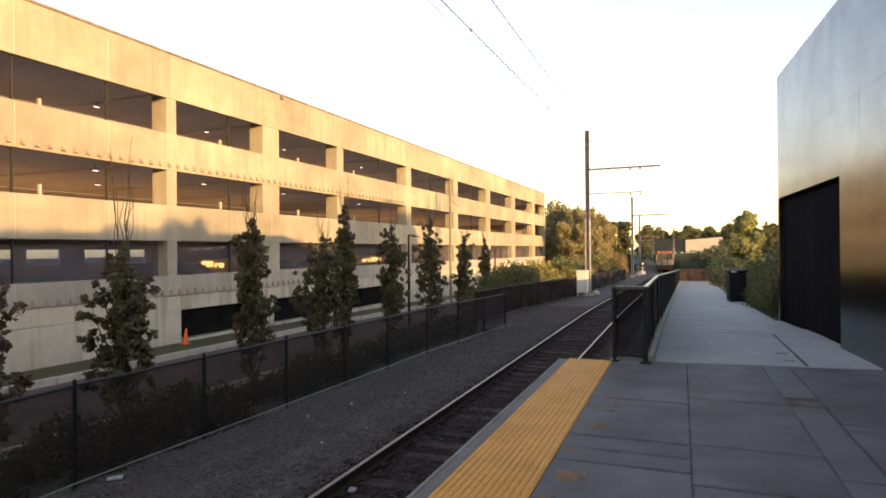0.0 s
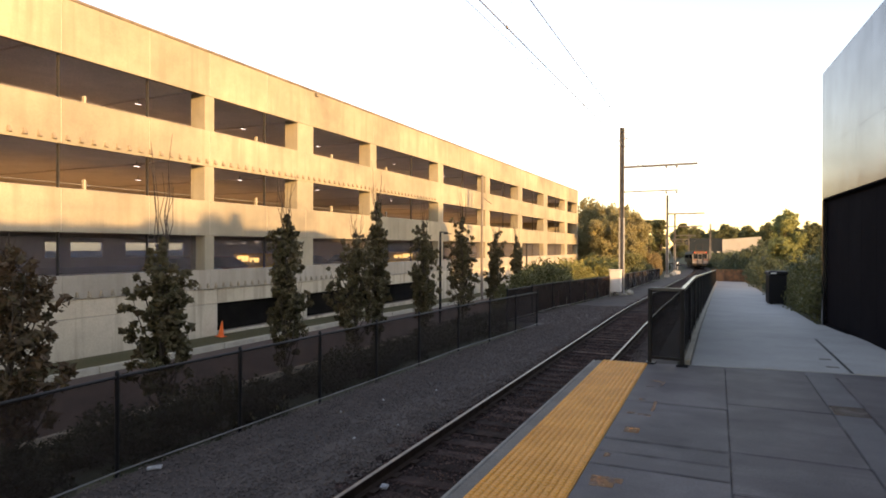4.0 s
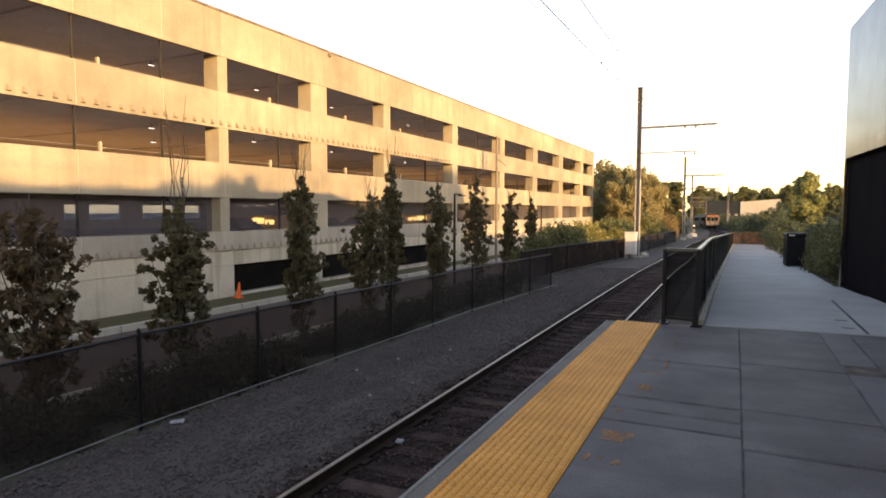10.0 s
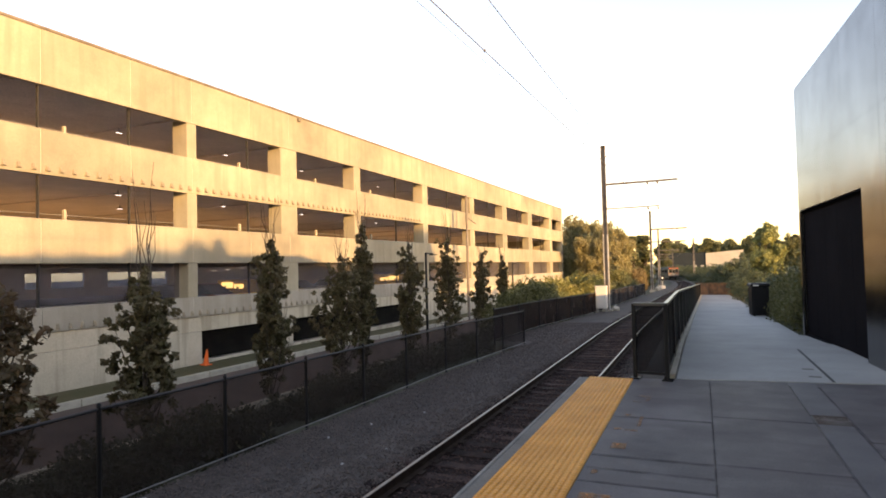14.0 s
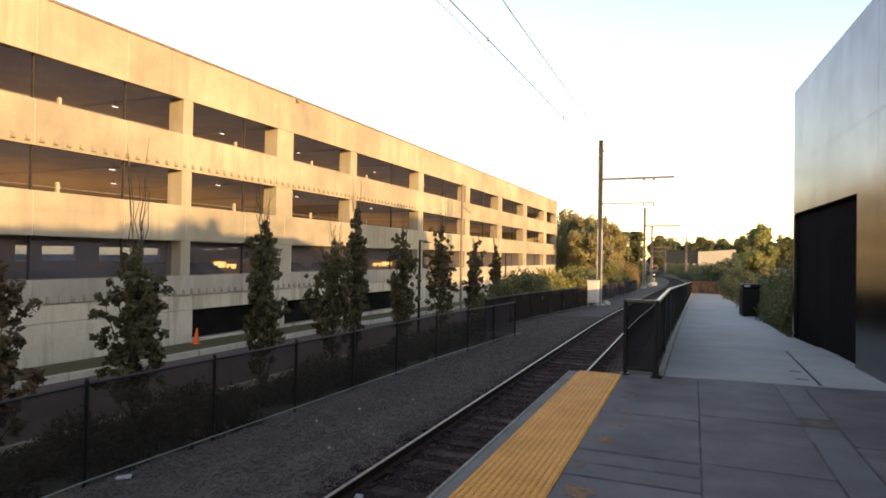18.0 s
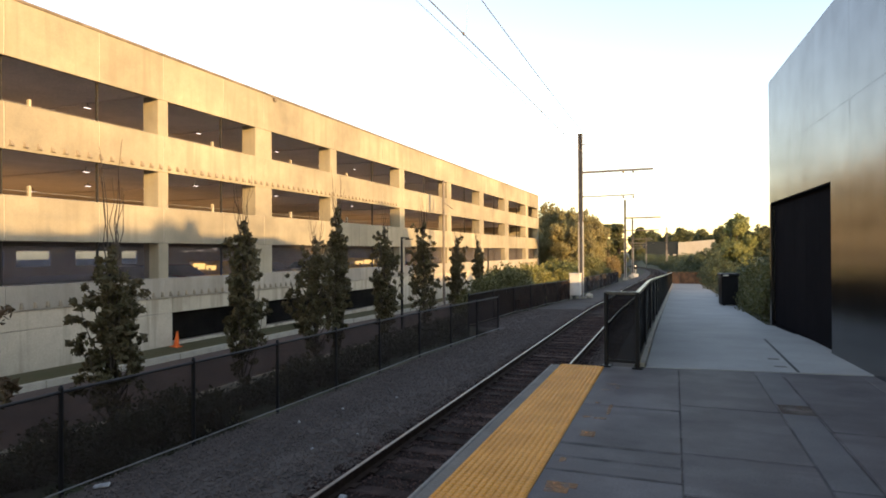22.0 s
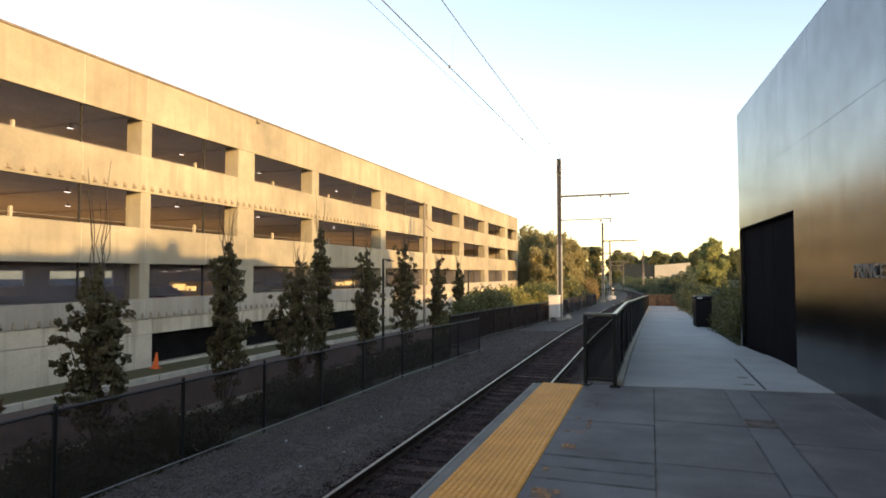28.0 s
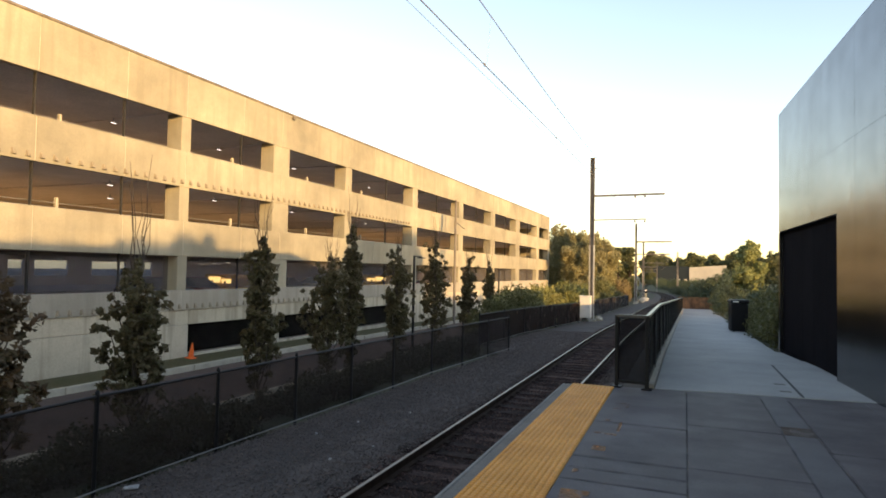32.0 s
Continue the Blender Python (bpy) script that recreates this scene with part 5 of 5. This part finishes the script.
# slender russet bushes at the edge of the wood
rus = shrub(pose(-10.2, 116, ground_z(-10.2, 116) - 0.2), 1.0, 4.2, 88, LEAF_W, "slender russet bush at the edge of the wood", "russet_bush", per=50, leaf=0.12, n=90)
for x, y, s in ((-11.0, 121, 1.05), (-11.9, 126, 0.9), (-9.7, 112, 0.8), (-12.6, 131, 1.1), (-9.2, 106, 0.75), (-10.9, 111, 1.0), (-9.0, 99, 0.7)):
    c = copy_thing(rus, pose(x, y, ground_z(x, y) - 0.2, rz=x * 40))
    c.scale = (s, s, s)
# undergrowth to the right of the walkway
bg = [shrub(pose(2.9 + 0.4 * k, 17.5 + 2.5 * k, -0.1), 0.95, 1.75, 90 + k, (LEAF_S, LEAF_O, LEAF_N)[k], "leafy green bush beside the walkway", "bush", per=46, leaf=0.055, n=55) for k in range(3)]
rs = random.Random(9)
for x, y, s, k in ((3.0, 17.5, 0.9, 1), (2.72, 18.4, 0.62, 0), (2.78, 19.6, 0.75, 0), (3.5, 20.2, 1.05, 0), (2.72, 21.0, 0.7, 1), (2.66, 22.2, 0.62, 0), (2.9, 23.5, 0.8, 0), (3.5, 22.5, 1.05, 0), (2.75, 26.6, 0.7, 1), (3.2, 25.6, 0.95, 0), (2.8, 28.6, 0.75, 2), (3.7, 27.8, 1.15, 0), (2.8, 31.2, 0.75, 2), (3.5, 31.4, 1.1, 2), (4.5, 24, 1.3, 0), (4.4, 30, 1.4, 2), (3.2, 35.5, 0.98, 2), (3.4, 39.5, 1.02, 2), (4.9, 37, 1.1, 2), (3.2, 44.5, 1.2, 2), (3.5, 49, 1.45, 2), (3.7, 54, 1.6, 2), (3.9, 59, 1.75, 2), (2.5, 65.5, 1.75, 2), (4.6, 66, 1.8, 2), (0.9, 66.5, 0.95, 2), (1.7, 70, 1.7, 2), (3.2, 75, 1.7, 2)):
    c = copy_thing(bg[k], pose(x, y, ground_z(x, y) - 0.05, rz=rs.uniform(0, 360)))
    c.scale = (s, s, s)

rs = random.Random(14)
for k in range(22):
    y = 84 + k * 8.5
    x = track_x(y) + 5.0 + rs.uniform(0.0, 2.5)
    c = copy_thing(bg[2], pose(x, y, ground_z(x, y) - 0.3, rz=rs.uniform(0, 360)))
    s = rs.uniform(1.3, 1.9)
    c.scale = (s * 1.5, s * 1.5, s)
for k in range(16):
    y = 140 + k * 6.5
    x = track_x(y) + 3.0 + rs.uniform(0.0, 1.2)
    c = copy_thing(bg[2], pose(x, y, ground_z(x, y) - 0.3, rz=rs.uniform(0, 360)))
    s = rs.uniform(0.7, 1.0)
    c.scale = (s * 1.6, s * 1.9, s)


def broad_tree(m, h, w, seed, material, label, name="tree", leaf=0.16, nclump=90, per=40, low=0.3):
    """A broad crown on limbs, uneven and with gaps."""
    rg = random.Random(seed)
    t = thing(name, label, "tree", m, group=name + "s")
    bm = bmesh.new()
    branch_mesh(bm, (0, 0, -0.4), (rg.uniform(-.3, .3), rg.uniform(-.3, .3), h * 0.6), 0.028 * h, 0.012 * h, 0.15, rg, n=5, sides=8)
    clumps = []
    lobes = []
    for i in range(11):
        a, k = i * 2.4 + rg.uniform(-.4, .4), rg.uniform(0.2, 1.0)
        z = h * (low + (0.92 - low) * rg.random())
        f = math.sin(math.pi * min(1.0, max(0.12, (z / h - low * 0.6) / (1.08 - low * 0.6)))) ** 0.7
        c = Vector((math.cos(a) * w * 0.36 * f * k, math.sin(a) * w * 0.36 * f * k, z))
        lobes.append((c, w * rg.uniform(0.13, 0.22)))
        branch_mesh(bm, (0, 0, h * rg.uniform(0.2, 0.5)), c, 0.010 * h, 0.003 * h, 0.2, rg, n=4, sides=5)
    lobes.append((Vector((0, 0, h * 0.85)), w * 0.15))
    lobes.append((Vector((0, 0, h * 0.55)), w * 0.24))
    for i in range(nclump):
        c, r = lobes[rg.randrange(len(lobes))]
        d = Vector((rg.gauss(0, 1), rg.gauss(0, 1), rg.gauss(0, 0.8))).normalized() * r * rg.uniform(0.6, 1.1)
        q = c + d
        clumps.append((tuple(q), w * rg.uniform(0.05, 0.11)))
    part("trunk", bm, BARK, t)
    leaf_cloud("crown", material, clumps, per, leaf, seed, t)
    return t


# the light green tree beside the walkway
broad_tree(pose(4.0, 45.0, -1.1), 5.0, 2.9, 3, LEAF_G, "light green feathery tree catching the low sun", "locust_tree", leaf=0.085, nclump=240, per=60, low=0.22)
for k, (x, y, h) in enumerate(((3.4, 66.0, 3.5), (5.2, 70.0, 4.3), (2.2, 78.0, 2.6))):
    broad_tree(pose(x, y, ground_z(x, y) - 0.2), h, 4.6, 150 + k, LEAF_N, "small dark green tree past the end of the walkway", "small_tree", leaf=0.09, nclump=200, per=46, low=0.05)
# woods beyond the garage on the left
proto_b = [broad_tree(pose(-16 - 6 * k, 96 + 4 * k, -3.2), 9.5, 7.5, 11 + k, LEAF_B, "autumn-tinged broadleaf tree in the low sun", "wood_tree", leaf=0.15, nclump=300, per=60, low=0.06) for k in range(3)]
rs = random.Random(31)
for k in range(44):
    y = 98 + k * 2.2 + rs.uniform(-2, 2)
    x = -0.1 * y - 2.2 - rs.uniform(0.0, 1.0) * 12.0
    c = copy_thing(proto_b[k % 3], pose(x, y, ground_z(x, y) - 0.3, rz=rs.uniform(0, 360)))
    s = rs.uniform(1.05, 1.4)
    c.scale = (s * 0.8, s * 0.8, s * rs.uniform(0.9, 1.1))
proto_c = broad_tree(pose(-11.5, 118, -3.5), 11.0, 4.2, 19, LEAF_C, "dark conifer at the edge of the wood", "conifer", leaf=0.2, nclump=260, per=60, low=0.05)
for x, y, s in ((-11.6, 146, 1.0), (-13.4, 158, 1.05), (-14.6, 168, 1.0)):
    c = copy_thing(proto_c, pose(x, y, ground_z(x, y) - 0.3, rz=x * 30))
    c.scale = (s * 1.45, s * 1.45, s * 1.17)
for x, y, s, h in ((-13.0, 264, 1.1, 1.6), (-15.5, 268, 1.0, 1.35)):
    c = copy_thing(proto_c, pose(x, y, ground_z(x, y) - 0.3, rz=x * 30))
    c.scale = (s * 1.5, s * 1.5, h * 0.84)
# unseen trees added behind the station, sized to cast the shade on the garage
SHADE = [(-12.0, 0.79), (-10.2, 0.78), (-8.4, 0.79), (-6.6, 0.80), (-4.8, 0.80), (-3.2, 0.82), (-1.6, 0.86), (0.2, 0.86), (1.9, 0.80), (3.6, 0.73), (6.0, 0.70), (8.5, 0.70), (11.0, 0.70), (15.2, 1.00), (17.0, 1.04), (19.0, 1.02), (21.0, 1.07), (22.8, 1.03)]
for k, (y, s) in enumerate(SHADE):
    for x in ((18.0, 20.6) if y < 14 else (18.0, 20.6, 23.0, 25.4)):
        c = copy_thing(proto_b[(k + int(x)) % 3], pose(x, y - (x - 18.0) * 0.577, -0.3, rz=k * 70 + x))
        c.scale = (s * 0.85, s * 0.85, s * (1.0 + 0.012 * (x - 18.0)) * (1.01 if y > 14 else 1.0))
# far tree line
proto_f = [broad_tree(pose(40 + 20 * k, 372, -6.5), 13, 13, 41 + k, LEAF_C, "distant dark tree on the skyline", "far_tree", leaf=0.45, nclump=420, per=26, low=0.05) for k in range(2)]
rs = random.Random(77)
for k in range(50):
    x = -20 + k * 4.2 + rs.uniform(-3, 3)
    y = 365 + rs.uniform(-25, 60)
    c = copy_thing(proto_f[k % 2], pose(x, y, ground_z(x, y) - 0.5, rz=rs.uniform(0, 360)))
    s = rs.uniform(0.98, 1.22)
    c.scale = (s, s, s)
for k, (x, y, s) in enumerate(((15, 70, 0.45), (18, 62, 0.42), (22, 75, 0.55))):
    c = copy_thing(proto_f[k % 2], pose(x, y, ground_z(x, y) - 0.4, rz=k * 77))
    c.scale = (s, s, s)


# ---- buildings in the distance ----
def far_building():
    b = thing("warehouse", "low dark warehouse with a pale sunlit end wall", "building", pose(2.0, 300, -7.0))
    part("wall", B(-19.6, 0, 0, 30, 0, 12.6), WALLD, b, "dark grey wall")
    bm = B(0.004, 15.4, -0.5, 30, 0, 12.4)
    for v in bm.verts:
        if v.co.z > 1:
            v.co.z += v.co.x * 0.08
    part("end_wall", bm, WALLP, b, "pale sunlit wall")
    part("roof_edge", B(-19.8, -0.02, -0.2, 30.2, 12.604, 12.95), WALLD, b)
    for x in (-5.2, -2.2):
        bm = B(x, x + 1.3, -0.15, -0.004, 6.4, 7.1, bev=0.04)
        part("wall_light", bm, WALLP, b, "small white wall light")
    for k in range(4):
        part("pilaster", B(-19 + 5.2 * k, -18.6 + 5.2 * k, -0.1, -0.004, 0, 12.5), WALLD, b)


WALLD = mat("far wall grey", (0.009, 0.017, 0.025), 0.8, scale=0.2, amount=0.5, fine=4, bump=0.05)
WALLP = mat("far wall pale", (0.38, 0.36, 0.32), 0.8, scale=0.2, amount=0.4, fine=4, bump=0.05)
far_building()
b2 = thing("shed", "pale ribbed shed wall glimpsed behind the bushes", "building", pose(12.2, 55, -2.0, rz=10))
for k in range(8):
    part("wall_panel", B(k * 0.9, k * 0.9 + 0.78, 0, 0.2, 0, 3.6, bev=0.02), WALLP, b2)
part("wall", B(-0.2, 7.6, 0.204, 4.0, 0, 3.8), WALLD, b2)


# ---- train ----
def rail_car(tail):
    """One stainless car; local y forward along the track, z = 0 at rail top, y = 0 at its rear end."""
    c = thing("train_car", "stainless steel electric train car with a dark end door" if tail else "leading stainless steel electric train car", "train car", group="train cars")
    W_, L_ = 1.58, 25.5
    bm = bmesh.new()
    prof = [(-W_, 1.05), (-W_ - 0.03, 2.2), (-W_, 3.2), (-1.25, 3.65), (-0.7, 3.9), (0, 3.97), (0.7, 3.9), (1.25, 3.65), (W_, 3.2), (W_ + 0.03, 2.2), (W_, 1.05)]
    rings = []
    for y, s in ((0.0, 0.965), (0.25, 1.0), (L_ - 0.25, 1.0), (L_, 0.965)):
        rings.append([bm.verts.new((x * s, y, 1.05 + (z - 1.05) * s)) for x, z in prof])
    for a, b in zip(rings, rings[1:]):
        for i in range(len(prof)):
            j = (i + 1) % len(prof)
            bm.faces.new((a[i], a[j], b[j], b[i]))
    bm.faces.new(rings[0])
    bm.faces.new(rings[-1][::-1])
    body = part("body", bm, STEEL_SHADED, c)
    for sx in (-1, 1):
        part("end_plate", B(min(sx * 0.43, sx * 1.48), max(sx * 0.43, sx * 1.48), -0.003, 0.05, 1.12, 3.13, bev=0.01), ENDW, body, "dirty end plate, paler as the sunlit end")
    part("end_door", B(-0.42, 0.42, -0.05, -0.004, 1.1, 3.1, bev=0.02), ENDW, body)
    part("end_door_window", B(-0.32, 0.32, -0.075, -0.055, 2.0, 3.0, bev=0.02), GLASSD, body)
    for sx in (-1, 1):
        part("end_window", B(min(sx * 0.55, sx * 1.3), max(sx * 0.55, sx * 1.3), -0.045, -0.004, 2.1, 3.1, bev=0.02), GLASSD, body)
        part("collision_post", B(sx * 0.48 - 0.05, sx * 0.48 + 0.05, -0.12, -0.004, 1.0, 3.2, bev=0.01), STEEL_SHADED, body)
        part("end_stripe", B(min(sx * 0.6, sx * 1.45), max(sx * 0.6, sx * 1.45), -0.03, -0.004, 1.75, 1.98), REDP, body, "dull red band")
        bm = bmesh.new()
        tube(bm, (sx * 1.1, -0.08, 3.32), (sx * 1.1, 0.0, 3.38), 0.08, n=12)
        part("tail_lamp", bm, REDLAMP, body, "glowing red tail lamp")
    part("end_panel", B(-1.15, 1.15, -0.035, -0.004, 3.14, 3.60, bev=0.02), BROWNP, body, "weathered brown upper panel")
    part("destination_box", B(-0.5, 0.5, -0.06, 0.02, 3.3, 3.62, bev=0.02), REDP, body, "orange-red end panel")
    part("buffer_beam", B(-1.45, 1.45, -0.25, 0.3, 0.75, 1.1, bev=0.03), UNDER, c)
    bm = bmesh.new()
    tube(bm, (0, -0.55, 0.85), (0, 0.1, 0.85), 0.14, n=8)
    part("coupler", bm, UNDER, c)
    for sx in (-1, 1):
        for k in range(9):
            y = 3.2 + k * 2.2
            part("side_window", B(sx * 1.60 - 0.03, sx * 1.60 + 0.03, y, y + 1.5, 2.1, 2.95, bev=0.015), SIDEW, body)
    part("underframe", B(-1.2, 1.2, 5.5, 20, 0.35, 1.04, bev=0.05), UNDER, c)
    for y in (4.0, 21.0):
        tk = part("truck", B(-1.15, 1.15, y - 1.6, y + 1.6, 0.35, 0.8, bev=0.05), UNDER, c)
        for wy in (-1.2, 1.2):
            for sx in (-0.75, 0.75):
                bm = bmesh.new()
                tube(bm, (sx - 0.07, y + wy, 0.42), (sx + 0.07, y + wy, 0.42), 0.42, n=16)
                part("wheel", bm, UNDER, tk)
    bm = bmesh.new()
    if tail:
        for sx in (-0.7, 0.7):
            tube(bm, (sx, 6.0, 3.95), (sx, 7.4, 4.5), 0.04, n=6)
            tube(bm, (sx, 7.4, 4.5), (sx, 6.2, 5.1), 0.03, n=6)
        tube(bm, (-0.8, 6.2, 5.1), (0.8, 6.2, 5.1), 0.04, n=6)
        part("pantograph", bm, UNDER, c)
    return c


REAR = rail_car(True)
LEAD = rail_car(False)


def car_pose(y):
    ya, yb = y + 4.0, y + 21.0
    a = Vector((track_x(ya), ya, rail_z(ya)))
    b = Vector((track_x(yb), yb, rail_z(yb)))
    d = (b - a).normalized()
    o = a - d * 4.0
    return pose(o.x, o.y, o.z, math.degrees(math.asin(d.z)), 0, math.degrees(math.atan2(-d.x, d.y)))


def motions():
    times = ((0, 115), (1, 120), (3, 131), (5, 142), (8, 157.5), (11, 172), (13, 184.5), (14.5, 199), (17, 225), (18.5, 238), (20, 249), (22, 271), (25, 306), (28, 342), (32, 390))
    walk(REAR, [(t, car_pose(y)) for t, y in times])
    walk(LEAD, [(t, car_pose(y + 26.3)) for t, y in times])


motions()
